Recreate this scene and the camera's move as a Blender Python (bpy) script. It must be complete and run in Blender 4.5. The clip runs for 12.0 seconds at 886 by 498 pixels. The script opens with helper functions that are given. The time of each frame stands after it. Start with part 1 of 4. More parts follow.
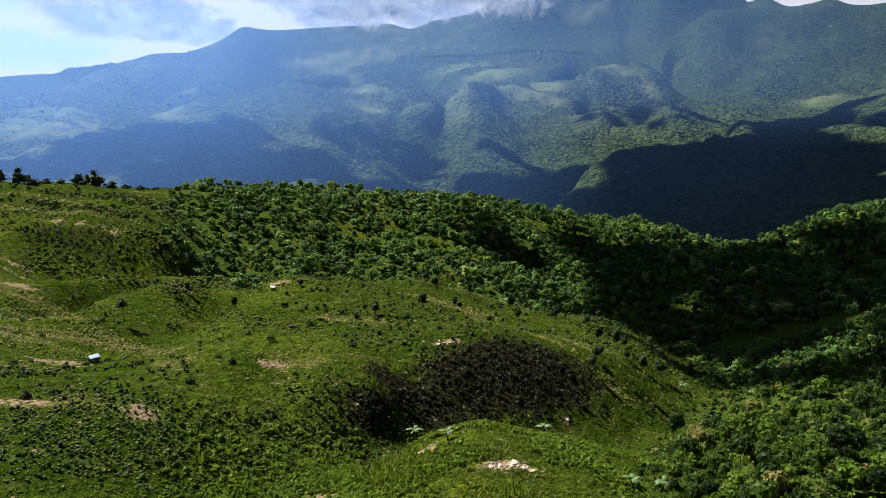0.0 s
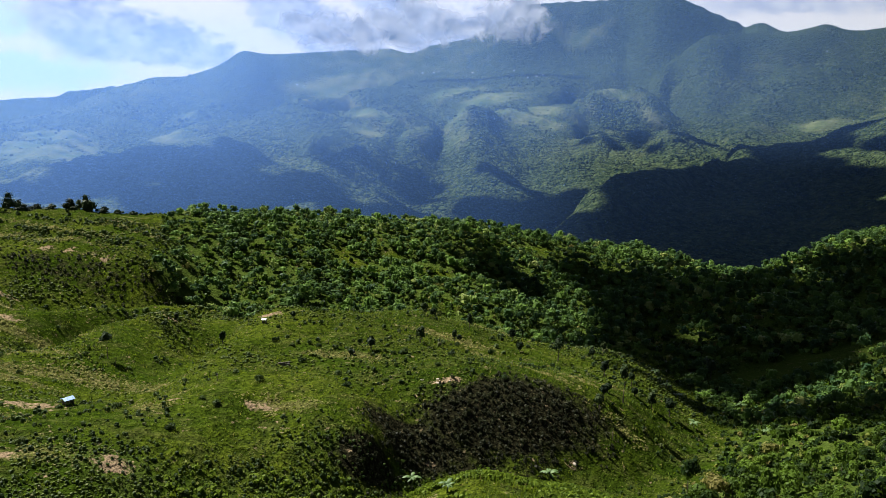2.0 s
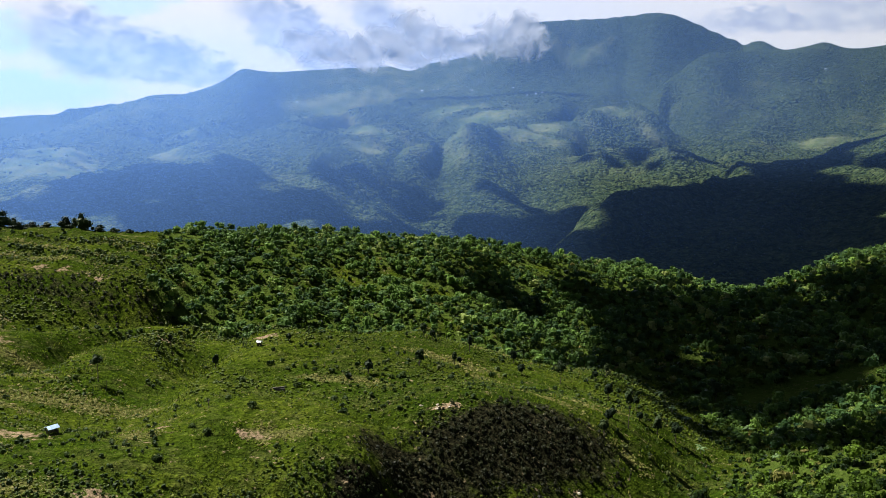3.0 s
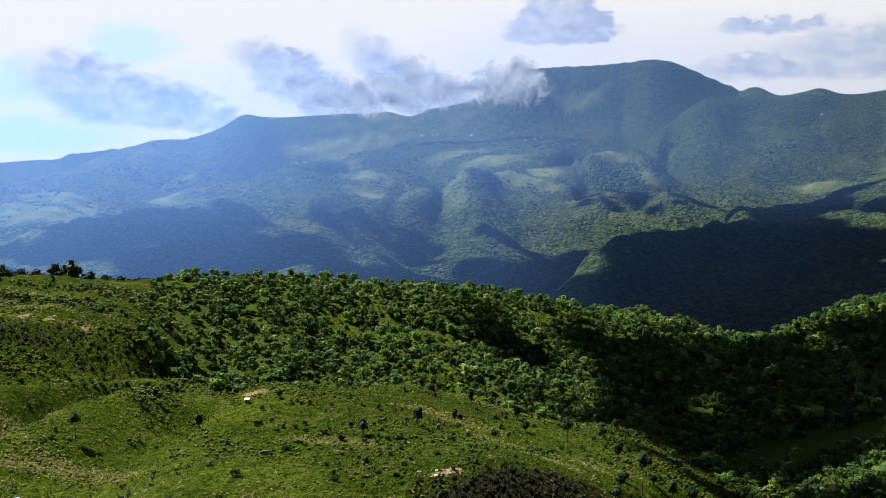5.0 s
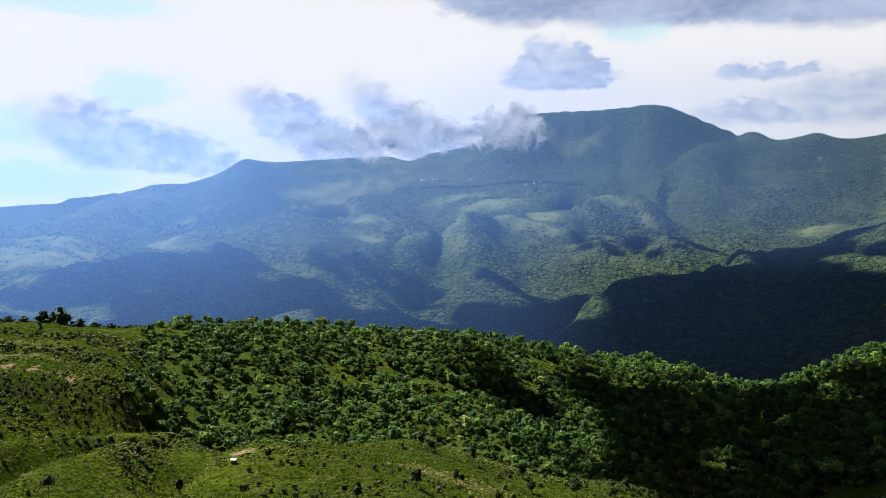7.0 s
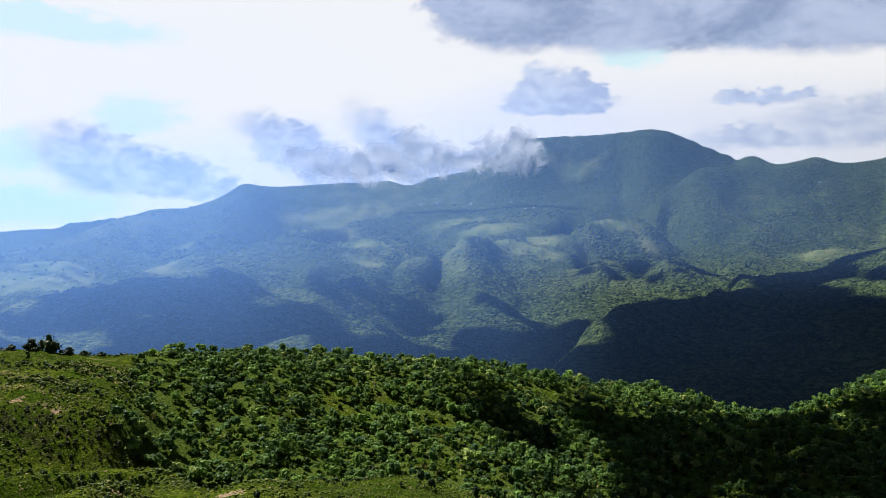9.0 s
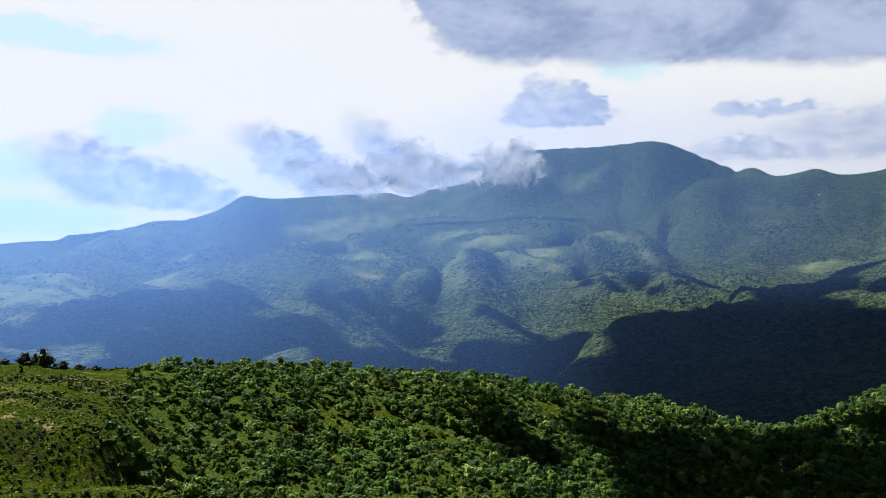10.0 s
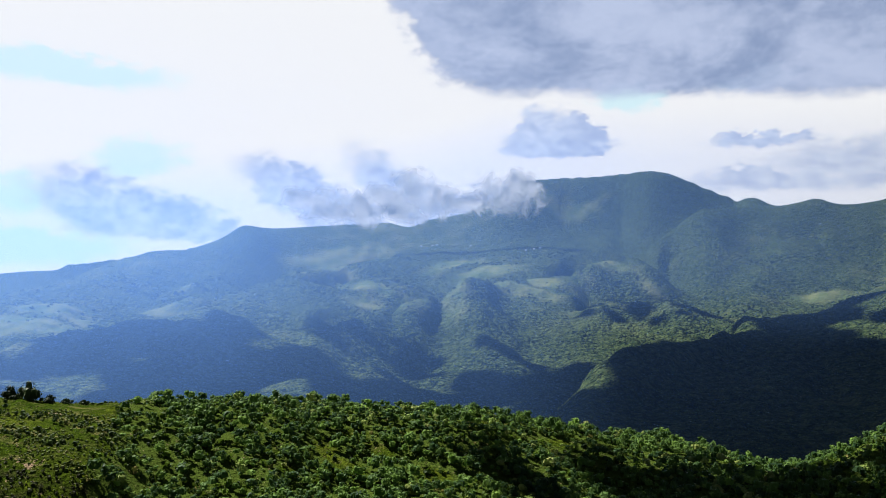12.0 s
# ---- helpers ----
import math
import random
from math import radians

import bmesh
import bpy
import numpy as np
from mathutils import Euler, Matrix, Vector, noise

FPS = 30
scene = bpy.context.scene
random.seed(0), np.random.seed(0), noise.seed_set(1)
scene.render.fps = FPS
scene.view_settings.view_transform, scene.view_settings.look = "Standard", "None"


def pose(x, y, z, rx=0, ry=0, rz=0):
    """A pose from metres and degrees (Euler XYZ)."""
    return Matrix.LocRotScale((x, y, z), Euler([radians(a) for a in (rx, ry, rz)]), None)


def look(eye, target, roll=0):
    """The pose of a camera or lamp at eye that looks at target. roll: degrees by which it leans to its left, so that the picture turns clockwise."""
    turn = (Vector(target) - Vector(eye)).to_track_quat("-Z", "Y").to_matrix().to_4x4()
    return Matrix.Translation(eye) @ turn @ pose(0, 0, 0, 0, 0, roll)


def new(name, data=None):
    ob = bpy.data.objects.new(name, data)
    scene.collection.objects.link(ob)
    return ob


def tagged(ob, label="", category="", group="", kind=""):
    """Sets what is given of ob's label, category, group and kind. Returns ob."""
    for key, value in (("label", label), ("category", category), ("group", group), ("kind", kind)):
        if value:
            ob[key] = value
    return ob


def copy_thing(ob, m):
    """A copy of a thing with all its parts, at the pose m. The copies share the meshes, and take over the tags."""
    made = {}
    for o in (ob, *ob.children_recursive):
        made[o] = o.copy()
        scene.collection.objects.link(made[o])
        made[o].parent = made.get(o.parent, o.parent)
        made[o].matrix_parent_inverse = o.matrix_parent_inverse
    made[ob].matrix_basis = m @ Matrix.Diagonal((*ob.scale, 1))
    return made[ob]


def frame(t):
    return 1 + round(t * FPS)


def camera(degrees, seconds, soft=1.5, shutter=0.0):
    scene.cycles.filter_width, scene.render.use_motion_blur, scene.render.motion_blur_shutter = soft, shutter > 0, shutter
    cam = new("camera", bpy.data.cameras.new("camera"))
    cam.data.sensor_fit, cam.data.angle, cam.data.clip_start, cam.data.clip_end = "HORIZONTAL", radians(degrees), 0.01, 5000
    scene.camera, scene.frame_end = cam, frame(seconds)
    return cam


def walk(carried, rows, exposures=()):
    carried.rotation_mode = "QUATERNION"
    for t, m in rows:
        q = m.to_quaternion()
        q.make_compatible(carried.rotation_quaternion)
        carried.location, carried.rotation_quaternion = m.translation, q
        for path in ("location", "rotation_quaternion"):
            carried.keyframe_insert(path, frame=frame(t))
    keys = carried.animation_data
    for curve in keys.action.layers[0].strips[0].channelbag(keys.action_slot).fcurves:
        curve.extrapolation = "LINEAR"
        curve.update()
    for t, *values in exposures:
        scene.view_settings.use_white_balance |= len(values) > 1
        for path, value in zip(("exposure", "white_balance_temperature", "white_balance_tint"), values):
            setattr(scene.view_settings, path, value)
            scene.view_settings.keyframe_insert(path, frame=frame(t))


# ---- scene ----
# The camera flies slowly ahead at an even height and tilts up: seconds, place, pitch, roll, yaw.
cam = camera(57.5, 12.0, soft=0.8)
PATH = [
    (0, -0.31, -0.75, 99.89, -12.50, 0.15, -0.10),
    (0.5, -0.38, 1.51, 99.94, -12.21, 0.12, -0.12),
    (1, -0.42, 3.79, 99.97, -11.86, 0.10, -0.15),
    (1.5, -0.44, 6.12, 99.97, -11.40, 0.09, -0.17),
    (2, -0.45, 8.49, 99.97, -10.87, 0.07, -0.19),
    (2.5, -0.45, 10.92, 99.95, -10.29, 0.07, -0.20),
    (3, -0.44, 13.41, 99.93, -9.67, 0.07, -0.22),
    (5, -0.45, 23.80, 99.86, -6.55, 0.09, -0.26),
    (5.5, -0.46, 26.47, 99.85, -5.69, 0.10, -0.27),
    (6, -0.49, 29.14, 99.85, -4.85, 0.11, -0.28),
    (6.5, -0.53, 31.81, 99.86, -4.07, 0.12, -0.29),
    (7, -0.57, 34.46, 99.87, -3.45, 0.14, -0.29),
    (9, -0.81, 44.89, 99.94, -1.72, 0.19, -0.32),
    (9.5, -0.87, 47.46, 99.94, -1.32, 0.20, -0.32),
    (10, -0.92, 50.04, 99.94, -0.88, 0.21, -0.33),
    (10.5, -0.96, 52.65, 99.92, -0.40, 0.21, -0.33),
    (11, -0.99, 55.33, 99.88, 0.14, 0.21, -0.33),
    (11.5, -0.99, 58.10, 99.81, 0.69, 0.21, -0.33),
    (12, -0.95, 61.02, 99.71, 1.24, 0.21, -0.32),
]
walk(cam, [(t, pose(x, y, z, 90 + pitch, roll, yaw)) for t, x, y, z, pitch, roll, yaw in PATH],
     exposures=[(0, 1.35), (12, 1.35)])

# ---- light: a high sun ahead, a little to the left, among broken clouds ----
SUN_AZ, SUN_EL = -54.0, 52.0          # degrees, azimuth from +y towards +x
SUN_WAY = Vector((math.sin(radians(SUN_AZ)) * math.cos(radians(SUN_EL)),
                  math.cos(radians(SUN_AZ)) * math.cos(radians(SUN_EL)), math.sin(radians(SUN_EL))))
sun = new("sun", bpy.data.lights.new("sun", "SUN"))
sun.data.energy, sun.data.angle, sun.data.color = 4.6, radians(0.5), (1.0, 0.97, 0.90)
sun.matrix_world = look(SUN_WAY * 3000, (0, 0, 0))


class Nodes:
    """Short hand for building a node tree."""

    def __init__(self, tree):
        self.tree = tree
        tree.nodes.clear()

    def node(self, kind, ins=(), **props):
        n = self.tree.nodes.new(kind)
        for k, v in props.items():
            setattr(n, k, v)
        for k, v in dict(ins).items():
            if isinstance(v, bpy.types.NodeSocket):
                self.tree.links.new(v, n.inputs[k])
            else:
                n.inputs[k].default_value = v
        return n

    def math(self, op, a, b=0.0, c=0.0, clamp=False):
        return self.node("ShaderNodeMath", {0: a, 1: b, 2: c}, operation=op, use_clamp=clamp).outputs[0]

    def mix(self, fac, a, b):
        n = self.node("ShaderNodeMix", {0: fac, 6: a, 7: b}, data_type="RGBA")
        return n.outputs[2]

    def ramp(self, value, lo, hi, out0=0.0, out1=1.0):
        return self.node("ShaderNodeMapRange", {0: value, 1: lo, 2: hi, 3: out0, 4: out1},
                         interpolation_type="SMOOTHSTEP").outputs[0]

    def noise(self, vector, scale, detail=4.0, rough=0.55, distortion=0.0):
        return self.node("ShaderNodeTexNoise", {"Vector": vector, "Scale": scale, "Detail": detail,
                                                "Roughness": rough, "Distortion": distortion}).outputs["Fac"]


def sky():
    """Broken cloud before the sun over the ranges, a dark deck higher up, and unseen sky darkened to cut ambient light.
    """
    world = bpy.data.worlds.new("world")
    scene.world = world
    world.use_nodes = True
    g = Nodes(world.node_tree)
    way = g.node("ShaderNodeTexCoord").outputs["Generated"]
    xyz = g.node("ShaderNodeSeparateXYZ", {0: way})
    az = g.math("MULTIPLY", g.math("ARCTAN2", xyz.outputs[0], xyz.outputs[1]), 57.2958)
    el = g.math("MULTIPLY", g.math("ARCSINE", xyz.outputs[2]), 57.2958)
    # billows: broad swirls and a fine cauliflower edge
    flat = g.node("ShaderNodeCombineXYZ", {0: az, 1: g.math("MULTIPLY", el, 1.7), 2: 0.0}).outputs[0]
    aside = g.node("ShaderNodeVectorMath", {0: flat, 1: (31.0, 17.0, 9.2)}, operation="ADD").outputs[0]
    broad, broad2 = g.noise(flat, 0.22, 3.0, 0.5), g.noise(aside, 0.26, 3.0, 0.5)
    fluff, fluff2 = g.noise(flat, 0.8, 7.0, 0.62, 0.4), g.noise(aside, 0.9, 7.0, 0.62, 0.4)
    az_w = g.math("ADD", az, g.math("ADD", g.math("MULTIPLY_ADD", broad, 4.0, -2.0), g.math("MULTIPLY_ADD", fluff, 4.2, -2.1)))
    el_w = g.math("ADD", el, g.math("ADD", g.math("MULTIPLY_ADD", broad2, 1.6, -0.8), g.math("MULTIPLY_ADD", fluff2, 2.8, -1.4)))

    def blob(a0, e0, wa, up, down, soft=0.3, lean=0.0):
        """A cloud's share, 0 to 1: middle, half width, height above and below it, softness and lean."""
        raw = g.math("SUBTRACT", el_w, e0)
        base = g.math("SUBTRACT", g.math("MULTIPLY_ADD", el, 0.65, -0.65 * e0), g.math("MULTIPLY", raw, -0.35))
        da = g.math("DIVIDE", g.math("SUBTRACT", g.math("SUBTRACT", az_w, a0), g.math("MULTIPLY", raw, lean)), wa)
        high = g.math("MAXIMUM", g.math("DIVIDE", raw, up), g.math("DIVIDE", base, -down))
        d = g.math("SQRT", g.math("ADD", g.math("MULTIPLY", da, da), g.math("MULTIPLY", high, high)))
        return g.ramp(d, 1.0 + 0.65 * soft, 1.0 - 0.65 * soft)

    def blobs(rows):
        out = None
        for r in rows:
            b = blob(*r)
            out = b if out is None else g.math("MAXIMUM", out, b)
        return out

    blue = g.node("ShaderNodeTexSky", sky_type="NISHITA", sun_disc=False, sun_elevation=radians(SUN_EL),
                  sun_rotation=radians(SUN_AZ), altitude=600.0, air_density=1.0, dust_density=2.5, ozone_density=1.2).outputs[0]
    clear = g.node("ShaderNodeVectorMath", {0: blue, "Scale": 0.064}, operation="SCALE").outputs[0]
    # white cloud with the sun behind it ahead; unseen sky overhead and behind darkened to cut ambient light
    ahead = g.ramp(xyz.outputs[1], 0.05, 0.55)
    lit = g.mix(ahead, (0.026, 0.035, 0.052, 1), (0.455, 0.457, 0.462, 1))
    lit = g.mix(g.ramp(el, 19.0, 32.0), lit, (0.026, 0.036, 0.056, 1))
    cover = g.math("MAXIMUM", g.ramp(g.noise(way, 2.6, 6.0, 0.6), 0.30, 0.46), ahead)
    col = g.mix(cover, clear, lit)
    # thin places where the blue shows
    thin = blobs([(-25.0, 12.7, 6.5, 1.0, 1.0, 0.5, -1.5), (13.6, 11.4, 2.6, 1.0, 0.8, 0.5, 0.0), (-20.5, 7.2, 2.8, 1.3, 1.3, 0.7, 0.5),
                  (-27.0, 1.4, 6.0, 1.1, 1.2, 0.6, 0.0), (21.5, 12.2, 2.4, 0.7, 0.6, 0.5, 0.0), (-27.5, 4.6, 1.4, 1.2, 1.0, 0.8, 0.0)])
    col = g.mix(g.math("MULTIPLY", thin, 0.62), col, (0.275, 0.432, 0.470, 1))
    mottle = g.ramp(g.math("ADD", g.math("MULTIPLY", broad, 0.35), g.math("MULTIPLY", fluff, 0.65)), 0.36, 0.64)

    def veil(base, rows, dark, light, most):
        return g.mix(g.math("MULTIPLY", blobs(rows), most), base, g.mix(mottle, dark, light))

    # pale shaded clouds against the ridges
    col = veil(col, [(-22.4, 3.6, 3.6, 2.9, 1.5, 0.4, -0.7), (-19.0, 3.0, 4.6, 2.4, 1.1, 0.3, -1.1), (-15.8, 2.5, 2.4, 1.3, 0.8, 0.3, 0.0),
                     (-9.2, 4.9, 2.8, 2.7, 1.9, 0.5, -1.3), (-7.0, 3.6, 3.0, 1.8, 1.6, 0.45, -0.6), (-2.6, 4.9, 1.9, 3.2, 2.0, 0.65, -0.8),
                     (-0.6, 3.9, 3.2, 1.6, 1.8, 0.45, -0.8), (3.8, 4.3, 2.6, 1.4, 1.6, 0.45, -0.5)],
               (0.180, 0.228, 0.345, 1), (0.325, 0.365, 0.44, 1), 0.97)
    col = veil(col, [(8.2, 8.3, 3.7, 1.5, 0.7, 0.3, 0.2), (7.0, 9.4, 1.6, 1.7, 1.0, 0.4, 0.4), (9.6, 9.3, 1.1, 1.6, 1.0, 0.4, -0.3),
                     (21.8, 8.2, 3.0, 0.5, 0.35, 0.6, 0.0)],
               (0.20, 0.245, 0.365, 1), (0.31, 0.355, 0.445, 1), 0.92)
    col = veil(col, [(24.0, 5.6, 7.0, 0.6, 0.7, 0.6, 0.0), (29.0, 6.8, 6.0, 1.2, 1.0, 0.7, 0.0), (21.5, 6.1, 3.0, 0.35, 0.3, 0.6, 0.0)],
               (0.24, 0.275, 0.36, 1), (0.36, 0.385, 0.43, 1), 0.9)
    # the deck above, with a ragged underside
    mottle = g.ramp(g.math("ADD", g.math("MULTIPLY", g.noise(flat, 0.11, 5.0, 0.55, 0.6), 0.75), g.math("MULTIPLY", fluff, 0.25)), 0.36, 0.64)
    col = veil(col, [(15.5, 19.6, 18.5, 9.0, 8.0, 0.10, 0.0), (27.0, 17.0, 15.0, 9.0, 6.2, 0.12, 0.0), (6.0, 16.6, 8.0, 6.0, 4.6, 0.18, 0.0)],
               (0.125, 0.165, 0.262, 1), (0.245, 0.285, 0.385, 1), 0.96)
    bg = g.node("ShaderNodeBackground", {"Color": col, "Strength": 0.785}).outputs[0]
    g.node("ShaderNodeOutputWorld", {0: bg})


sky()


# ---- materials ----
def material(name):
    m = bpy.data.materials.new(name)
    m.use_nodes = True
    return m, Nodes(m.node_tree)


def rgb(r, g, b):
    return (r, g, b, 1.0)


def finish(g, shader):
    g.node("ShaderNodeOutputMaterial", {0: shader})


def ground_material():
    """Grass, bare soil, burnt field and forest floor by the land cover of the plan."""
    m, g = material("hill_ground")
    p = g.node("ShaderNodeNewGeometry").outputs["Position"]
    cover = g.node("ShaderNodeSeparateColor", {0: g.node("ShaderNodeAttribute", attribute_name="cover").outputs["Color"]})
    soil, burnt, wood = cover.outputs[0], cover.outputs[1], cover.outputs[2]
    big, mid, fine = g.noise(p, 0.03, 3.0), g.noise(p, 0.18, 4.0), g.noise(p, 1.6, 4.0, 0.65)
    grass = g.mix(g.ramp(big, 0.35, 0.65), rgb(0.046, 0.078, 0.006), rgb(0.105, 0.133, 0.013))
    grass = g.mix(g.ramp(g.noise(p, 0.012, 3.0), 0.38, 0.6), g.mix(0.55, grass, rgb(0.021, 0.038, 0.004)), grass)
    grass = g.mix(g.math("MULTIPLY", g.ramp(mid, 0.45, 0.72), 0.8), grass, rgb(0.101, 0.108, 0.029))
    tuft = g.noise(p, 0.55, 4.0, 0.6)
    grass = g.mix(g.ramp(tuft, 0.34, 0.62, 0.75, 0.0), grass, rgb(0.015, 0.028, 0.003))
    dry = g.node("ShaderNodeAttribute", attribute_name="cover").outputs["Alpha"]
    grass = g.mix(g.ramp(g.math("ADD", dry, g.math("MULTIPLY_ADD", mid, 1.6, -0.8)), 0.45, 1.25), grass, rgb(0.147, 0.143, 0.046))
    # fine bump hollows coloured near black, standing in for shade between the plants
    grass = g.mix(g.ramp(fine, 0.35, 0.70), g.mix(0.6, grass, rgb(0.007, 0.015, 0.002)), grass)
    earth = g.mix(fine, rgb(0.11, 0.072, 0.042), rgb(0.33, 0.245, 0.155))
    char = g.mix(g.ramp(fine, 0.4, 0.65), rgb(0.009, 0.009, 0.005), rgb(0.032, 0.031, 0.015))
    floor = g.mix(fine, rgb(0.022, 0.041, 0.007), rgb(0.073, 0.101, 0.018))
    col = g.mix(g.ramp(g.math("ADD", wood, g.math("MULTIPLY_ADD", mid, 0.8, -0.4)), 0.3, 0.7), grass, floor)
    col = g.mix(g.ramp(g.math("ADD", burnt, g.math("MULTIPLY_ADD", mid, 1.4, -0.7)), 0.3, 0.8), col, char)
    col = g.mix(g.ramp(g.math("ADD", g.math("MULTIPLY", soil, 0.8), g.math("ADD", g.math("MULTIPLY_ADD", fine, 2.0, -1.0), g.math("MULTIPLY_ADD", g.noise(p, 0.45, 3.0), 2.2, -1.1))), 0.35, 0.75), col, earth)
    bump = g.node("ShaderNodeBump", {"Height": g.math("ADD", fine, g.math("MULTIPLY", tuft, 2.5)), "Strength": 1.0, "Distance": 0.7})
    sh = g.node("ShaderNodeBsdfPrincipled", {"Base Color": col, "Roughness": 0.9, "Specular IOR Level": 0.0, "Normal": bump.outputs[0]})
    finish(g, sh.outputs[0])
    return m


def range_material():
    """Forest and clearings of the distant mountains."""
    m, g = material("mountain_forest")
    p = g.node("ShaderNodeNewGeometry").outputs["Position"]
    wood = g.node("ShaderNodeSeparateColor", {0: g.node("ShaderNodeAttribute", attribute_name="cover").outputs["Color"]}).outputs[2]
    big, mid, fine = g.noise(p, 0.0024, 4.0, 0.6), g.noise(p, 0.012, 5.0, 0.62), g.noise(p, 0.075, 5.0, 0.72)
    trees = g.mix(g.ramp(fine, 0.38, 0.62), rgb(0.012, 0.022, 0.008), rgb(0.046, 0.064, 0.026))
    field = g.mix(g.ramp(mid, 0.35, 0.65), rgb(0.048, 0.074, 0.030), rgb(0.098, 0.110, 0.050))
    open_land = g.ramp(g.math("ADD", g.math("SUBTRACT", big, wood), g.math("MULTIPLY_ADD", mid, 0.6, -0.3)), -0.55, 0.45)
    col = g.mix(open_land, trees, field)
    crowns = g.node("ShaderNodeTexVoronoi", {"Vector": p, "Scale": 0.085, "Randomness": 1.0}, feature="F1").outputs["Distance"]
    small = g.node("ShaderNodeTexVoronoi", {"Vector": p, "Scale": 0.19, "Randomness": 1.0}, feature="F1").outputs["Distance"]
    canopy = g.math("MULTIPLY", g.math("ADD", crowns, g.math("MULTIPLY", small, 0.5)), g.math("MULTIPLY_ADD", open_land, 0.8, -1.0))
    bump = g.node("ShaderNodeBump", {"Height": g.math("ADD", canopy, g.math("MULTIPLY", mid, 0.8)), "Strength": 1.0, "Distance": 9.0})
    sh = g.node("ShaderNodeBsdfPrincipled", {"Base Color": col, "Roughness": 0.95, "Specular IOR Level": 0.0, "Normal": bump.outputs[0]})
    finish(g, sh.outputs[0])
    return m


def leaf_material(name, dark, light, dry, far=False, thinness=0.28):
    m, g = material(name)
    tint = g.node("ShaderNodeAttribute", attribute_name="tint").outputs["Fac"]
    island = g.node("ShaderNodeNewGeometry").outputs["Random Per Island"]
    own = g.node("ShaderNodeObjectInfo").outputs["Random"]
    t = g.math("FRACT", g.math("ADD", tint, own))
    col = g.mix(g.math("POWER", t, 1.0 if far else 1.35), rgb(*dark), rgb(*light))
    col = g.mix(g.ramp(t, 0.88, 1.0), col, rgb(*dry))
    col = g.mix(g.math("MULTIPLY", island, 0.45), col, g.mix(0.5, col, rgb(*dark)))
    base = g.node("ShaderNodeBsdfPrincipled", {"Base Color": col, "Roughness": 0.6, "Specular IOR Level": 0.0 if far else 0.12})
    thin = g.node("ShaderNodeBsdfTranslucent", {"Color": g.mix(0.5, col, rgb(*light))})
    sh = g.node("ShaderNodeMixShader", {0: thinness, 1: base.outputs[0], 2: thin.outputs[0]}).outputs[0]
    finish(g, sh)
    return m


def plain_material(name, a, b, scale, rough=0.8, metal=0.0, bump=0.02):
    m, g = material(name)
    p = g.node("ShaderNodeTexCoord").outputs["Object"]
    n1, n2 = g.noise(p, scale, 5.0, 0.6), g.noise(p, scale * 7, 4.0, 0.6)
    col = g.mix(g.ramp(g.math("ADD", n1, g.math("MULTIPLY_ADD", n2, 0.4, -0.2)), 0.3, 0.7), rgb(*a), rgb(*b))
    bm = g.node("ShaderNodeBump", {"Height": n2, "Strength": 0.5, "Distance": bump})
    sh = g.node("ShaderNodeBsdfPrincipled", {"Base Color": col, "Roughness": rough, "Metallic": metal, "Normal": bm.outputs[0]})
    finish(g, sh.outputs[0])
    return m


GROUND, RANGE = ground_material(), range_material()
FOREST_LEAF = leaf_material("forest_leaves", (0.006, 0.018, 0.004), (0.120, 0.200, 0.018), (0.19, 0.16, 0.05), thinness=0.30)
WOODS_LEAF = leaf_material("woods_leaves", (0.018, 0.050, 0.020), (0.205, 0.335, 0.055), (0.27, 0.30, 0.09), thinness=0.30)
SHRUB_LEAF = leaf_material("shrub_leaves", (0.020, 0.039, 0.010), (0.084, 0.122, 0.028), (0.126, 0.133, 0.056))
GRASS_LEAF = leaf_material("grass_blades", (0.048, 0.089, 0.006), (0.148, 0.192, 0.011), (0.215, 0.199, 0.048), thinness=0.4)
DRY_LEAF = leaf_material("dry_grass", (0.120, 0.125, 0.030), (0.310, 0.290, 0.095), (0.38, 0.32, 0.14), thinness=0.4)
KNOLL_LEAF = leaf_material("knoll_leaves", (0.048, 0.090, 0.010), (0.190, 0.260, 0.026), (0.27, 0.26, 0.07), thinness=0.4)
HERB_LEAF = leaf_material("herb_leaves", (0.035, 0.060, 0.005), (0.123, 0.152, 0.013), (0.192, 0.176, 0.043))
THICKET_LEAF = leaf_material("thicket_leaves", (0.018, 0.038, 0.008), (0.080, 0.125, 0.022), (0.14, 0.14, 0.05), thinness=0.25)
DARK_LEAF = leaf_material("dark_leaves", (0.007, 0.017, 0.006), (0.030, 0.052, 0.014), (0.045, 0.065, 0.02), thinness=0.10)
CHAR_LEAF = leaf_material("withered_stalks", (0.010, 0.012, 0.006), (0.048, 0.054, 0.024), (0.14, 0.13, 0.075))
FAR_LEAF = leaf_material("far_forest_leaves", (0.018, 0.032, 0.014), (0.056, 0.078, 0.034), (0.07, 0.085, 0.04), far=True)
BANANA_LEAF = plain_material("banana_leaf", (0.028, 0.065, 0.012), (0.070, 0.125, 0.024), 2.0, 0.65, 0.0, 0.01)
BANANA_STEM = plain_material("banana_stem", (0.060, 0.080, 0.025), (0.130, 0.140, 0.060), 4.0)
BARK = plain_material("bark", (0.05, 0.038, 0.026), (0.14, 0.11, 0.08), 3.0)
CLOUD = plain_material("cloud", (0.78, 0.79, 0.82), (0.88, 0.88, 0.90), 0.004, 1.0)


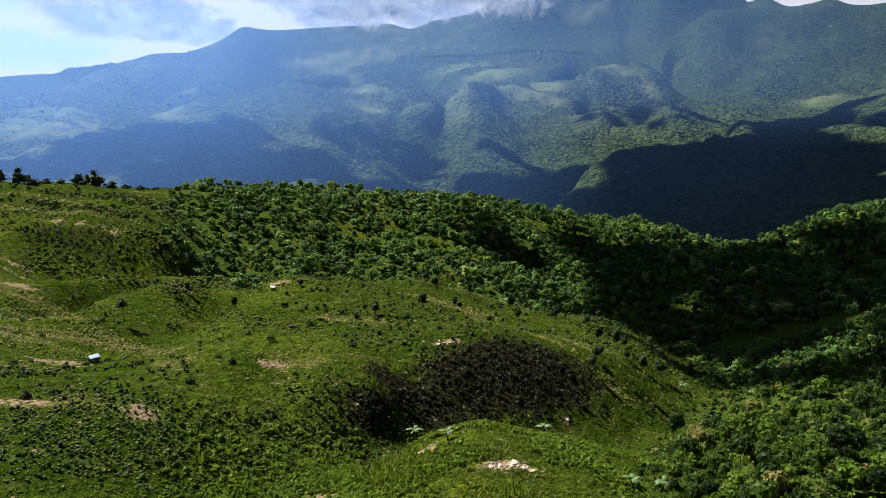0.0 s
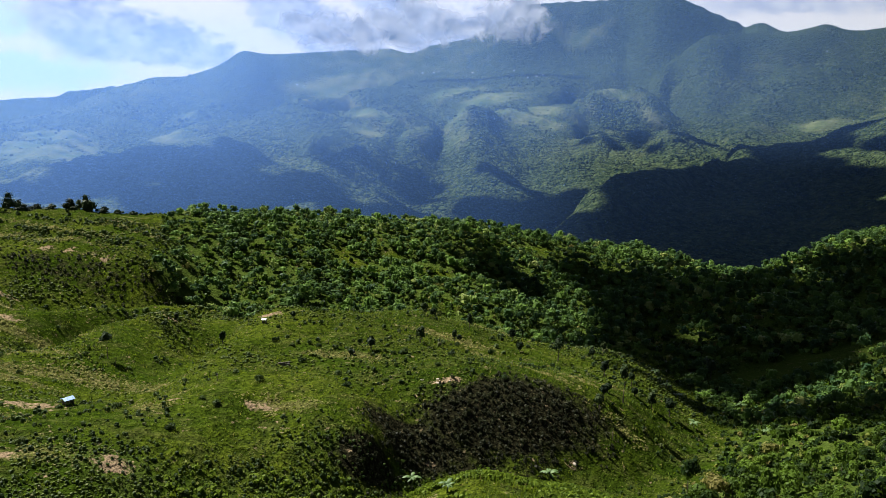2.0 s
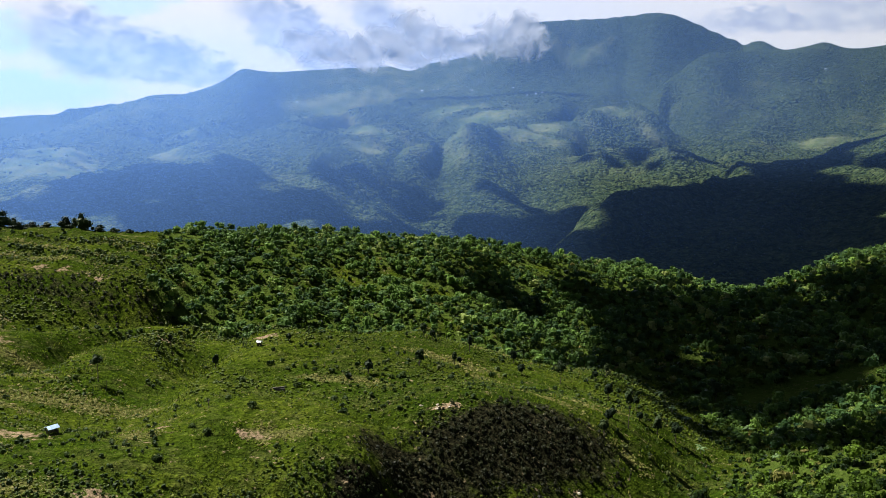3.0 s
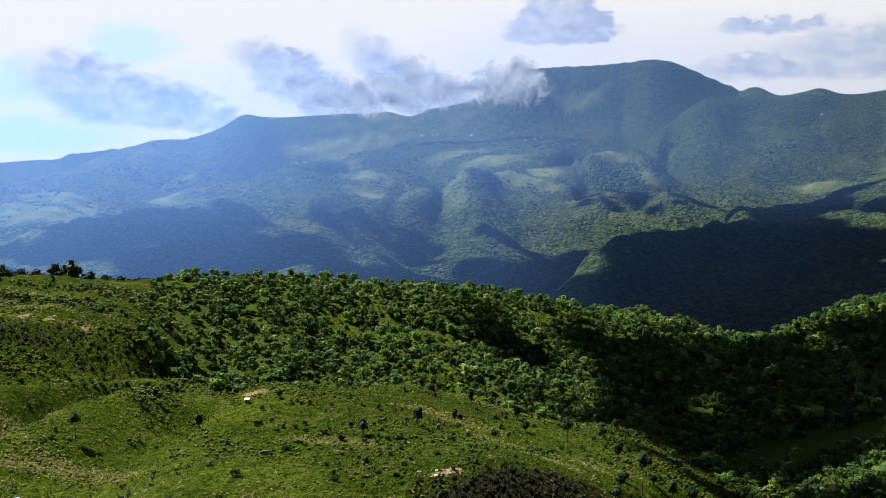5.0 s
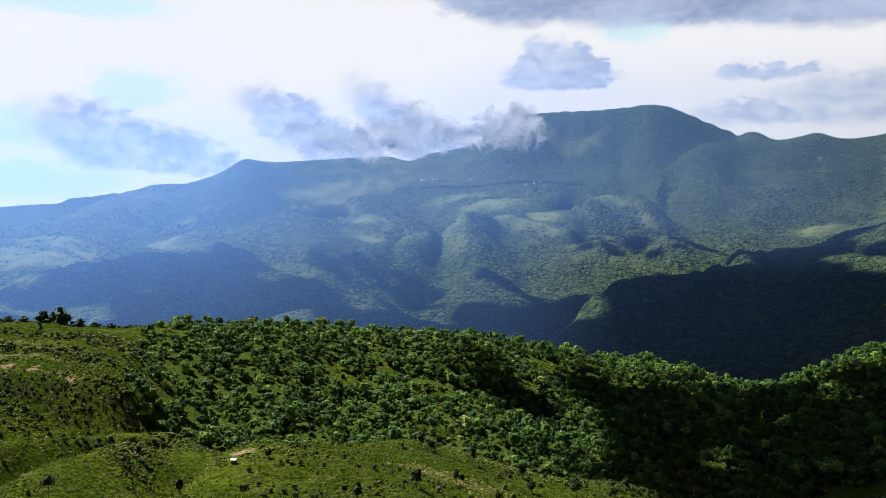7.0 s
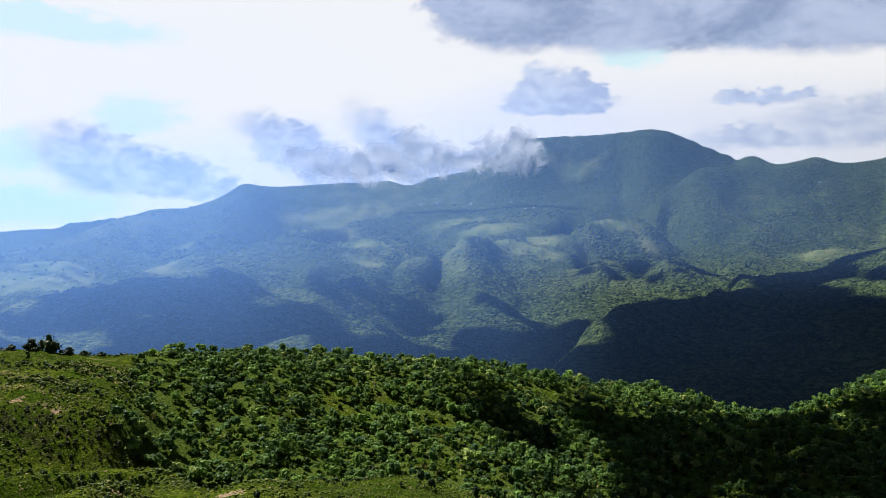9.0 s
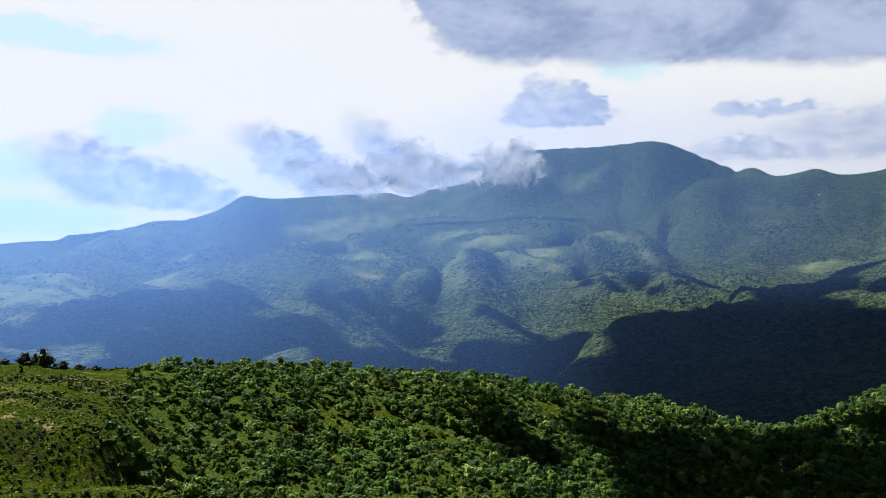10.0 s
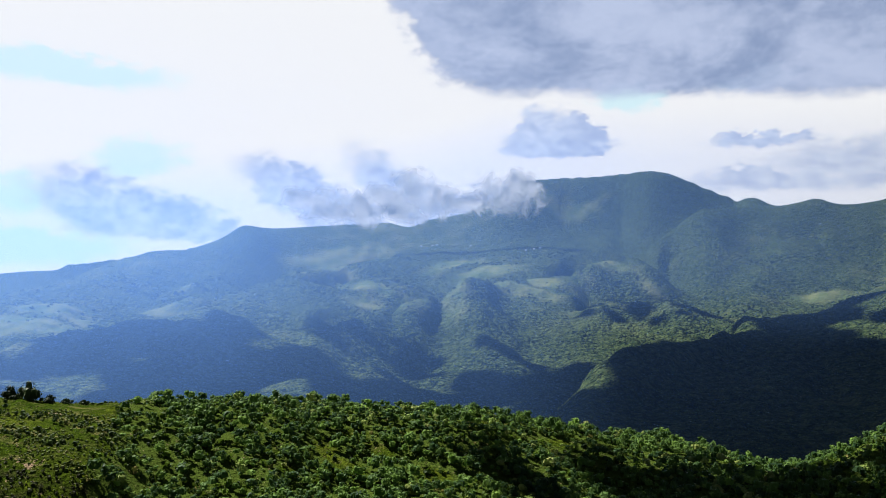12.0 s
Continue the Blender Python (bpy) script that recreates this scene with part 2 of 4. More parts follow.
# ---- the lie of the land ----
def value_noise(x, y, seed):
    """Smooth noise in 0..1 on a unit lattice."""
    xi, yi = np.floor(x).astype(np.int64), np.floor(y).astype(np.int64)
    fx, fy = x - xi, y - yi
    fx, fy = fx * fx * fx * (fx * (fx * 6 - 15) + 10), fy * fy * fy * (fy * (fy * 6 - 15) + 10)

    def corner(i, j):
        h = (i * 374761393 + j * 668265263 + seed * 2147483647) & 0x7FFFFFFF
        h = ((h ^ (h >> 13)) * 1274126177) & 0x7FFFFFFF
        return ((h ^ (h >> 16)) & 0xFFFF) / 65535.0

    a, b = corner(xi, yi), corner(xi + 1, yi)
    c, d = corner(xi, yi + 1), corner(xi + 1, yi + 1)
    return (a * (1 - fx) + b * fx) * (1 - fy) + (c * (1 - fx) + d * fx) * fy


def fbm(x, y, size, octaves=4, seed=1, gain=0.5):
    total, amp, norm = 0.0, 1.0, 0.0
    for k in range(octaves):
        f = 2.0 ** k / size
        total = total + amp * value_noise(x * f + 17.3 * k, y * f - 9.1 * k, seed + k)
        norm += amp
        amp *= gain
    return total / norm - 0.5


# ridges, spurs and stream lines of the valley: x, y, height
RELIEF = {
    # near hill
    "near_bench": [(-90, 95, 55), (-66, 105, 53), (-46, 112, 49), (-36, 125, 46)],
    "hut_bench": [(-110, 140, 52), (-66, 139, 48), (-47, 143, 47), (-40, 148, 47)],
    "brow": [(-36, 138, 45), (-13, 136, 41), (-10, 160, 40), (2, 167, 41), (14, 172, 40), (28, 180, 35), (42, 188, 29)],
    "top": [(-51, 182, 44), (-29, 176, 42), (-5, 193, 40), (11, 205, 34), (22, 215, 29)],
    "knoll_crest": [(-36, 100, 43), (-26, 110, 40), (-13, 120, 36), (-4, 129, 37), (5, 133, 38), (15, 133, 36), (23, 134, 35), (30, 130, 34)],
    "knoll_front": [(-25, 88, 42), (8, 105, 43), (35, 100, 38)],
    "hollow": [(-14, 131, 35), (-5, 140, 32), (5, 143, 30), (16, 147, 28), (28, 152, 25), (42, 156, 22)],
    "dark_face": [(6, 157, 36), (19, 160, 32), (33, 165, 27)],
    "hill_crest": [(-56, 225, 37), (-52, 253, 33), (-35, 266, 28), (-9, 284, 24), (11, 275, 22), (23, 262, 21)],
    "right_shoulder": [(33, 228, 25), (46, 245, 20), (52, 258, 17), (58, 272, 13)],
    "shoulder_edge": [(44, 220, 23), (50, 212, 23), (61, 232, 18)],
    "left_crest": [(-96, 181, 39), (-100, 202, 36), (-104, 236, 31), (-98, 262, 28), (-88, 272, 26), (-75, 266, 26)],
    "left_gully": [(-60, 161, 38), (-63, 179, 34), (-66, 212, 28), (-68, 248, 21)],
    "behind_left_crest": [(-114, 228, 26), (-117, 260, 19), (-104, 279, 16), (-91, 288, 13)],
    "second_crest": [(-132, 245, 33), (-124, 273, 28), (-111, 292, 26), (-97, 303, 23), (-82, 295, 22)],
    "behind_second": [(-141, 285, 20), (-120, 313, 14), (-98, 321, 10)],
    "right_bank": [(45, 100, 42), (61, 115, 40), (95, 130, 38), (87, 193, 21), (130, 180, 28), (160, 230, 24)],
    "ravine_near": [(40, 127, 34), (53, 172, 19), (70, 205, 14), (80, 245, 5), (92, 290, -3)],
    # behind it
    "stream": [(-110, 290, 20), (-50, 318, 6), (0, 326, 3), (60, 330, -3), (110, 312, -3), (147, 330, 2)],
    "left_rise": [(-119, 331, 26), (-145, 333, 32), (-175, 334, 37), (-240, 330, 45)],
    "forest_slope": [(-98, 377, 19), (-43, 351, 6), (29, 360, 6), (-36, 400, 12), (27, 427, 6), (65, 406, -5)],
    "forest_crest": [(-300, 430, 50), (-187, 415, 41), (-140, 445, 35), (-86, 488, 27), (-30, 483, 26), (20, 478, 22), (50, 497, 13),
                     (95, 525, 2), (131, 549, -6), (198, 535, -20)],
    "right_hill": [(147, 346, 3), (192, 510, -16), (219, 499, -3), (228, 489, 7), (237, 480, 14), (248, 469, 19), (263, 454, 21), (283, 412, 27)],
    "right_hill_face": [(194, 406, 3), (210, 387, 10), (220, 357, 11)],
    "back_of_crest": [(-260, 620, -20), (-120, 640, -40), (0, 640, -45), (120, 660, -50), (240, 600, -50)],
    # behind and beside the camera
    "home": [(-150, -60, 70), (0, -60, 60), (120, -60, 62), (0, 20, 52), (-60, 40, 58), (60, 40, 50)],
    "far_behind": [(-900, -900, 120), (0, -1200, 90), (900, -900, 130), (-1500, 300, 60), (1500, 200, 90), (-4000, 0, 250),
                   (4000, 0, 250), (0, -4500, 200), (-3300, -3300, 220), (3300, -3300, 220)],
    # the valley and the ranges beyond, fitted to the camera's view at guessed distances
    "dark_hill_foot": [(283, 900, -112), (427, 950, -126), (141, 950, -99)],
    "dark_hump": [(196, 1300, -105), (249, 1400, -81), (303, 1450, -53), (345, 1480, -43), (400, 1500, -39), (476, 1560, -42), (585, 1720, -38)],
    "dark_crest": [(680, 1900, -26), (752, 1950, -27), (854, 2000, -28), (923, 2000, -13), (991, 2000, 14), (1085, 2000, 52), (1298, 2050, 107)],
    "dark_hill_face": [(281, 1250, -97), (489, 1380, -82), (649, 1420, -88), (461, 1100, -111), (348, 1220, -101), (789, 1500, -58), (625, 1600, -57)],
    "dark_gully": [(354, 1330, -74), (482, 1500, -67), (700, 1700, -56)],
    "dark_back": [(791, 2200, -63), (1009, 2280, -70), (1176, 2300, -37)],
    "ravine": [(137, 1250, -139), (183, 1480, -139), (255, 1680, -135), (263, 1850, -121), (239, 1960, -105), (222, 2090, -78), (249, 2250, -43), (277, 2400, -6), (306, 2500, 18)],
    "foothill_toe": [(-559, 1000, -86), (-406, 1050, -97), (-242, 1100, -107), (-61, 1150, -118), (57, 1180, -125)],
    "foothill_face": [(-638, 1220, -72), (-594, 1400, -65), (-456, 1330, -71), (-363, 1420, -74), (-263, 1400, -81), (-172, 1430, -85)],
    "foothill_crest": [(-849, 1400, -69), (-779, 1480, -49), (-759, 1560, -42), (-707, 1660, -32), (-663, 1750, -19), (-585, 1800, -16), (-538, 1850, -10), (-463, 1850, -18), (-364, 1800, -31), (-259, 1750, -40)],
    "valley_floor": [(-1135, 1900, -54), (-1085, 2100, -35), (-1097, 2300, -28), (-1102, 2450, -17), (-1327, 2700, 5), (-1124, 2700, -7), (-1526, 2600, -5)],
    "left_bench": [(-850, 2050, -37), (-811, 2150, -26), (-751, 2300, -6), (-716, 2420, 13), (-686, 2520, 20)],
    "left_knob": [(-900, 2750, 20), (-874, 2850, 44), (-816, 2850, 40), (-754, 2800, 12)],
    "left_hollow": [(-757, 3000, -13), (-708, 3100, -4), (-1066, 3000, 17), (-992, 3300, 65)],
    "low_shelf": [(-496, 2150, -19), (-396, 2250, -9), (-307, 2400, -1), (-316, 1950, -28)],
    "spur": [(-261, 1850, -34), (-202, 1950, -22), (-137, 2060, -1), (-54, 2160, 16), (21, 2260, 41), (61, 2330, 63), (95, 2370, 71), (139, 2430, 61)],
    "spur_saddle": [(199, 2550, 49), (283, 2680, 48), (402, 2800, 66)],
    "spur_nose": [(95, 2270, 39), (97, 2170, 8), (100, 2050, -29), (111, 1910, -73), (126, 1790, -111), (140, 1650, -145)],
    "spur_face": [(21, 2270, 4), (2, 2170, -37), (-13, 2050, -71), (-35, 1890, -109), (-67, 1700, -140)],
    "spur_gully": [(-108, 2050, -29), (-118, 1880, -69), (-148, 1710, -100), (-180, 1580, -122)],
    "spur_rib": [(-102, 1930, -54), (-155, 1790, -73), (-198, 1640, -91)],
    "spur_side": [(169, 2380, 6), (204, 2270, -36), (207, 2140, -72), (215, 1990, -105)],
    "behind_spur": [(-137, 2600, 22), (-12, 2750, 40), (127, 2900, 70), (-235, 2500, 3)],
    "low_dome": [(-376, 2850, 19), (-315, 2920, 31), (-237, 2960, 38), (-156, 2960, 40), (-83, 2900, 25)],
    "dome_hollow": [(-37, 3250, 47), (-200, 3350, 57), (-361, 3350, 55)],
    "left_dome": [(-626, 2950, 17), (-580, 3050, 43), (-521, 3200, 73), (-453, 3350, 99), (-365, 3500, 121), (-264, 3600, 131)],
    "fields": [(157, 3100, 106), (312, 3150, 116), (464, 3150, 112), (52, 3200, 91), (251, 2950, 79)],
    "right_dome": [(428, 2780, 68), (520, 2920, 96), (622, 3020, 117), (704, 3060, 121), (760, 3030, 104), (793, 2960, 73), (821, 2880, 30)],
    "dome_face": [(585, 2800, 56), (469, 2690, 17), (388, 2420, -21), (341, 2200, -55), (319, 2000, -89), (321, 1820, -109)],
    "dome_gully": [(931, 3300, 104), (910, 3150, 60), (862, 2850, 5)],
    "shaded_hump": [(413, 2330, -17), (508, 2400, -4), (611, 2380, -21), (721, 2420, -19), (765, 2350, -38)],
    "hump_face": [(411, 2120, -64), (506, 2150, -67), (394, 1900, -99)],
    "right_slopes": [(897, 2750, 8), (1047, 2900, 52), (995, 2520, -28), (840, 2380, -45), (1269, 2950, 61), (1263, 2720, 13), (1625, 3250, 146), (1557, 2850, 42), (1368, 3450, 246), (1802, 3600, 276), (1423, 3200, 157), (1889, 3450, 208)],
    "slope_gullies": [(1204, 3150, 113), (1235, 3350, 184), (1583, 3450, 209), (1485, 3100, 112)],
    "tower_ridge": [(899, 3350, 180), (967, 3450, 235), (1056, 3550, 293), (1179, 3680, 353), (1376, 3800, 368), (1623, 3950, 387), (1741, 4000, 398), (1861, 4050, 421), (1923, 4050, 405), (2004, 4000, 389), (2193, 4000, 394), (2560, 4000, 418)],
    "tower_back": [(905, 3700, 143), (1158, 3950, 282), (1523, 4200, 380)],
    "upper_slopes": [(-744, 3900, 124), (-597, 4000, 180), (-208, 3950, 177), (199, 3900, 188), (431, 4050, 261), (658, 4250, 371), (918, 4100, 276), (700, 3700, 157), (11, 4200, 283), (-399, 4250, 287)],
    "middle_slopes": [(-195, 3700, 144), (-41, 3600, 135), (132, 3550, 141), (303, 3550, 148), (499, 3550, 157)],
    "main_ridge": [(-1754, 2850, -54), (-1477, 3000, 8), (-1420, 3100, 33), (-1389, 3250, 69), (-1369, 3450, 122), (-1321, 3750, 169), (-1216, 3950, 178), (-1135, 4100, 220), (-1076, 4200, 266), (-1033, 4300, 312), (-904, 4350, 305), (-778, 4400, 310), (-661, 4430, 317), (-480, 4450, 329), (-264, 4450, 341)],
    "summit_ridge": [(-65, 4450, 353), (136, 4470, 390), (298, 4490, 471), (424, 4500, 565), (701, 4520, 597), (1013, 4520, 600), (1252, 4480, 579), (1389, 4420, 542), (1547, 4350, 480), (1674, 4250, 427)],
    "far_left_range": [(-2596, 4500, 119), (-2411, 4500, 106), (-2266, 4520, 114), (-2117, 4500, 101), (-2032, 4520, 139), (-1905, 4550, 145), (-1779, 4550, 157), (-1657, 4560, 175), (-1519, 4600, 207), (-1434, 4600, 182)],
    "behind_left_ridge": [(-1819, 3900, 21), (-1671, 4200, 71), (-1356, 4400, 129)],
    "behind_ranges": [(-3300, 3600, 60), (-2300, 4300, 60), (-1100, 4850, 100), (300, 4950, 250), (1500, 4700, 250), (2600, 4100, 180), (3300, 3300, 200)],
    "behind_dark_hump": [(214, 1413, -150), (330, 1576, -104), (436, 1631, -92), (638, 1871, -98)],
    "behind_foothill_crest": [(-925, 1522, -118), (-827, 1696, -97), (-723, 1903, -80), (-586, 2012, -75), (-397, 1958, -94)],
    "behind_spur": [(-278, 1967, -99), (-146, 2191, -73), (22, 2404, -38), (101, 2521, -12)],
    "behind_low_dome": [(-395, 2990, -66), (-331, 3064, -57), (-249, 3106, -51), (-164, 3106, -49), (-87, 3043, -62)],
    "behind_left_dome": [(-657, 3095, -57), (-609, 3200, -33), (-547, 3358, -7), (-476, 3515, 15), (-383, 3673, 34), (-277, 3778, 41)],
    "behind_right_dome": [(454, 2944, -15), (659, 3198, 26), (806, 3209, 13), (870, 3050, -56)],
    "behind_left_bench": [(-892, 2150, -78), (-852, 2255, -69), (-789, 2413, -52), (-752, 2539, -35), (-720, 2644, -30)],
    "behind_left_knob": [(-954, 2912, -62), (-926, 3018, -42), (-865, 3018, -46), (-799, 2965, -72)],
    "behind_shaded_hump": [(434, 2444, -75), (533, 2518, -64), (642, 2497, -80), (757, 2539, -80), (803, 2465, -97)],
}


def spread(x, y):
    """Plan coordinates drawn together with distance from the camera's start, in which the relief is laid out."""
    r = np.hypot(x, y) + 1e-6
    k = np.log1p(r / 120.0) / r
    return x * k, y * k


def spurs(x, y):
    """Spurs and gullies of the ranges and undulations of the woods, added between the laid-out lines."""
    r = np.hypot(x, y)
    far = np.clip((r - 620) / 700, 0, 1)
    mid = np.clip((r - 250) / 150, 0, 1) * (1 - far)
    gullies = np.abs(fbm(x + 200 * fbm(x, y, 500, 2, 8), y * 0.55, 520, 4, 11)) * 2
    z = far * (12 + 0.009 * np.minimum(r, 2400) - 0.026 * np.clip(r - 3000, 0, 1250)) * (gullies - 0.26)
    close = np.clip((4200 - r) / 1000, 0.0, 1) * far
    z = z + close * 27 * (np.abs(fbm(x + 70 * fbm(x, y, 160, 2, 14), y * 0.5 + 0.25 * x, 190, 3, 17)) * 2 - 0.26)
    z = z + close * 14 * (np.abs(fbm(x + 30 * fbm(x, y, 70, 2, 15), y * 0.6 - 0.2 * x, 80, 3, 19)) * 2 - 0.26)
    return z + mid * 9 * fbm(x + 0.5 * y, y, 62, 4, 5)


def relief_weights():
    pts = []
    for line in RELIEF.values():
        for (a, b) in zip(line, line[1:]):
            n = 2 if math.dist(a[:2], b[:2]) < 0.25 * (60 + math.hypot(*a[:2])) else 1
            if a[1] > 880 and b[1] > 880:
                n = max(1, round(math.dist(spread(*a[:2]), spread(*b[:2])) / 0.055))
            for k in range(n):
                pts.append([a[i] + (b[i] - a[i]) * k / n for i in range(3)])
        pts.append(list(line[-1]))
    pts = np.array(pts)
    _, keep = np.unique(pts[:, :2].round(0), axis=0, return_index=True)
    pts = pts[np.sort(keep)]
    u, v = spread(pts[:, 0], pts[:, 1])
    n = len(u)
    kernel = np.sqrt((u[:, None] - u) ** 2 + (v[:, None] - v) ** 2 + 0.03 ** 2)
    poly = np.stack([np.ones(n), u, v], 1)
    loose = np.where(pts[:, 1] > 880, 0.003, 0.0015)
    a = np.block([[kernel - np.diag(loose), poly], [poly.T, np.zeros((3, 3))]])
    w = np.linalg.solve(a, np.concatenate([pts[:, 2] - spurs(pts[:, 0], pts[:, 1]), np.zeros(3)]))
    return u, v, w


RU, RV, RW = relief_weights()


def land(x, y):
    """Height of the ground at x, y (arrays)."""
    x, y = np.asarray(x, float), np.asarray(y, float)
    shape = x.shape
    x, y = x.ravel(), y.ravel()
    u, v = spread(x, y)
    z = RW[-3] + RW[-2] * u + RW[-1] * v
    for i in range(len(RU)):
        z = z + RW[i] * np.sqrt((u - RU[i]) ** 2 + (v - RV[i]) ** 2 + 0.0009)
    r = np.hypot(x, y)
    near = np.clip((r - 60) / 80, 0.15, 1)
    far = np.clip((r - 620) / 700, 0, 1)
    z = z + near * (2.2 * fbm(x, y, 28, 3, 3) + 1.1 * fbm(x, y, 8, 2, 9) + 0.55 * fbm(x, y, 2.6, 2, 10)) + far * np.interp(r, [3600, 4300], [11, 4]) * fbm(x, y, 70, 4, 21)
    return (z + spurs(x, y)).reshape(shape)


def forest_edge(x, y):
    """Positive inside the near woods, in metres from their edge."""
    right = x - np.interp(y, [60, 80, 111, 147, 170, 211, 259, 300, 316, 328, 334], [140, 24, 29, 42, 58, 76, 82, 80, 60, -10, -300])
    left = x - np.interp(y, [300, 320, 340, 370, 440, 520, 620], [-84, -112, -120, -126, -143, -160, -205])
    return np.minimum(right, np.where(y > 300, left, 999.0)) + 12 * fbm(x, y, 25, 3, 71) + 22 * np.clip((y - 300) / 60, 0, 1) * fbm(x, y, 90, 2, 73)


def spots(x, y, rows):
    """Soft ellipses of the plan: x, y, half length, half width, turn."""
    out = np.zeros_like(x)
    for cx, cy, a, b, turn in rows:
        c, s = math.cos(radians(turn)), math.sin(radians(turn))
        u, v = ((x - cx) * c + (y - cy) * s) / a, ((y - cy) * c - (x - cx) * s) / b
        out = np.maximum(out, np.clip(1.5 - np.hypot(u, v), 0, 1) ** 1.3)
    return out


BARE = [(-46, 114, 3.2, 2.2, 10), (-33, 145.5, 2.6, 1.4, 0), (0.6, 168, 4.5, 1.2, 20), (9, 108.5, 4.5, 1.6, 5), (-3, 117, 2.2, 1.4, 0),
        (-71, 139, 6.5, 3.0, -15), (-63, 110.5, 6, 1.8, 20), (-46, 219, 4, 1.6, 0), (-18, 106.5, 3, 1.2, 0), (26, 158, 1.6, 1.0, 0),
        (-137, 249, 7, 3, 0), (-162, 297, 7, 2.5, 0), (-167, 340, 6, 1.8, 0), (-153, 339, 5, 1.5, -5), (-141, 338, 6, 1.8, -10),
        (-159, 397, 4, 2, 0), (-85, 254, 3, 1.5, 0), (-49, 147, 2.4, 1.2, 0), (33, 200, 6, 1.2, -40)]
BURNT = [(13, 162.5, 26, 10, 30), (-5, 150, 11, 7, 20), (-13, 137, 7, 4, 30)]


OPEN = [(34, 2198, 69, 130, 0), (70, 2276, 47, 90, 0), (-61, 2148, 82, 60, 15), (-181, 2473, 77, 60, 20), (273, 2514, 105, 90, 0), (-211, 2632, 110, 70, 0), (-472, 3033, 95, 130, 0), (-405, 3338, 105, 110, 0),
        (-801, 2704, 85, 80, 0), (-720, 2208, 123, 70, 0), (596, 2899, 142, 90, 0), (477, 2683, 75, 90, 0), (1244, 2680, 131, 60, 8), (-1024, 2092, 146, 170, 0), (-1102, 2414, 118, 120, 0), (-974, 2382, 83, 70, 0),
        (691, 4274, 239, 60, 0), (195, 3028, 127, 100, 0), (363, 2662, 83, 60, 0), (-475, 3909, 246, 100, 0), (55, 3382, 142, 90, 0), (715, 2779, 77, 60, 0)]


def far_wood(x, y):
    """How wooded the ranges are, 0 to 1."""
    return np.clip(0.95 + 1.1 * fbm(x, y, 700, 3, 31) - 0.85 * spots(x + 150 * fbm(x, y, 240, 4, 33), y + 170 * fbm(x, y, 240, 4, 35), OPEN), 0, 1)


GLADES = [(-41, 405, 12, 9, -25), (-3, 413, 9, 6, -20), (-94, 370, 7, 6, -15), (-40, 439, 9, 6, -20), (20, 476, 8, 7, -20), (-73, 406, 7, 6, -25), (-51, 420, 7, 7, -25), (24, 390, 10, 11, -10),
          (0, 360, 14, 7, 0), (-126, 417, 5, 5, -10), (131, 1580, 17, 10, -20), (-28, 427, 9, 6, -25), (-77, 354, 5, 5, 0), (-62, 393, 5, 6, -30), (62, 479, 8, 6, -25), (76, 448, 6, 6, -25)]
FALLOW = [(-150, 327, 40, 11, 0), (-120, 331, 14, 6, 0)]
RANK = [(-26, 116, 20, 9, 10), (-12, 138, 12, 4, 25), (-40, 112, 22, 9, -15), (-24, 124, 14, 6, 25), (-58, 100, 20, 8, 0), (-20, 135, 9, 5, 0), (-70, 125, 8, 4, 0)]
HEDGES = [(-104, 291, 22, 4, 25), (-150, 385, 60, 5, -12), (-20, 127, 13, 5, 25), (-165, 360, 50, 4, -10)]
DRY = [(-90, 188, 26, 5, 12), (-98, 176, 16, 4, 0), (-75, 196, 16, 4, 10), (-20, 186, 9, 4, 0), (-28, 184, 5, 2.5, 0), (3, 226, 14, 6, 0), (14, 212, 8, 4, -20),
       (24, 186, 9, 3, -35), (31, 196, 9, 3, -45), (39, 175, 4, 2.5, 0), (40, 205, 8, 2, -40), (-190, 372, 34, 4, -8), (-165, 366, 26, 3.5, -10), (-140, 383, 26, 4, -12),
       (-152, 404, 20, 4, -15), (-160, 420, 16, 4, 0), (-51, 141, 5, 3, 0), (-62, 152, 14, 3, 10), (-78, 128, 12, 3, 5), (-60, 112, 12, 3, 10), (-29, 146, 8, 2.5, 0), (20, 262, 14, 4, 10), (2, 292, 22, 6, 0),
       (-130, 242, 26, 5, 10), (-112, 204, 20, 4, 5), (-150, 286, 22, 4, 0), (-172, 352, 36, 4, -5), (-118, 226, 18, 3, 15)]


def quick_mesh(name, verts, faces, mats=(), smooth=False, tint=None):
    """A mesh from arrays; faces all have the same number of corners."""
    me = bpy.data.meshes.new(name)
    n, k = faces.shape
    me.vertices.add(len(verts))
    me.vertices.foreach_set("co", np.ascontiguousarray(verts, np.float32).ravel())
    me.loops.add(n * k)
    me.loops.foreach_set("vertex_index", np.ascontiguousarray(faces, np.int32).ravel())
    me.polygons.add(n)
    me.polygons.foreach_set("loop_start", np.arange(0, n * k, k, dtype=np.int32))
    if smooth:
        me.polygons.foreach_set("use_smooth", np.ones(n, bool))
    for m in mats:
        me.materials.append(m)
    if tint is not None:
        me.attributes.new("tint", "FLOAT", "POINT").data.foreach_set("value", np.ascontiguousarray(tint, np.float32))
    me.update(calc_edges=True)
    return me


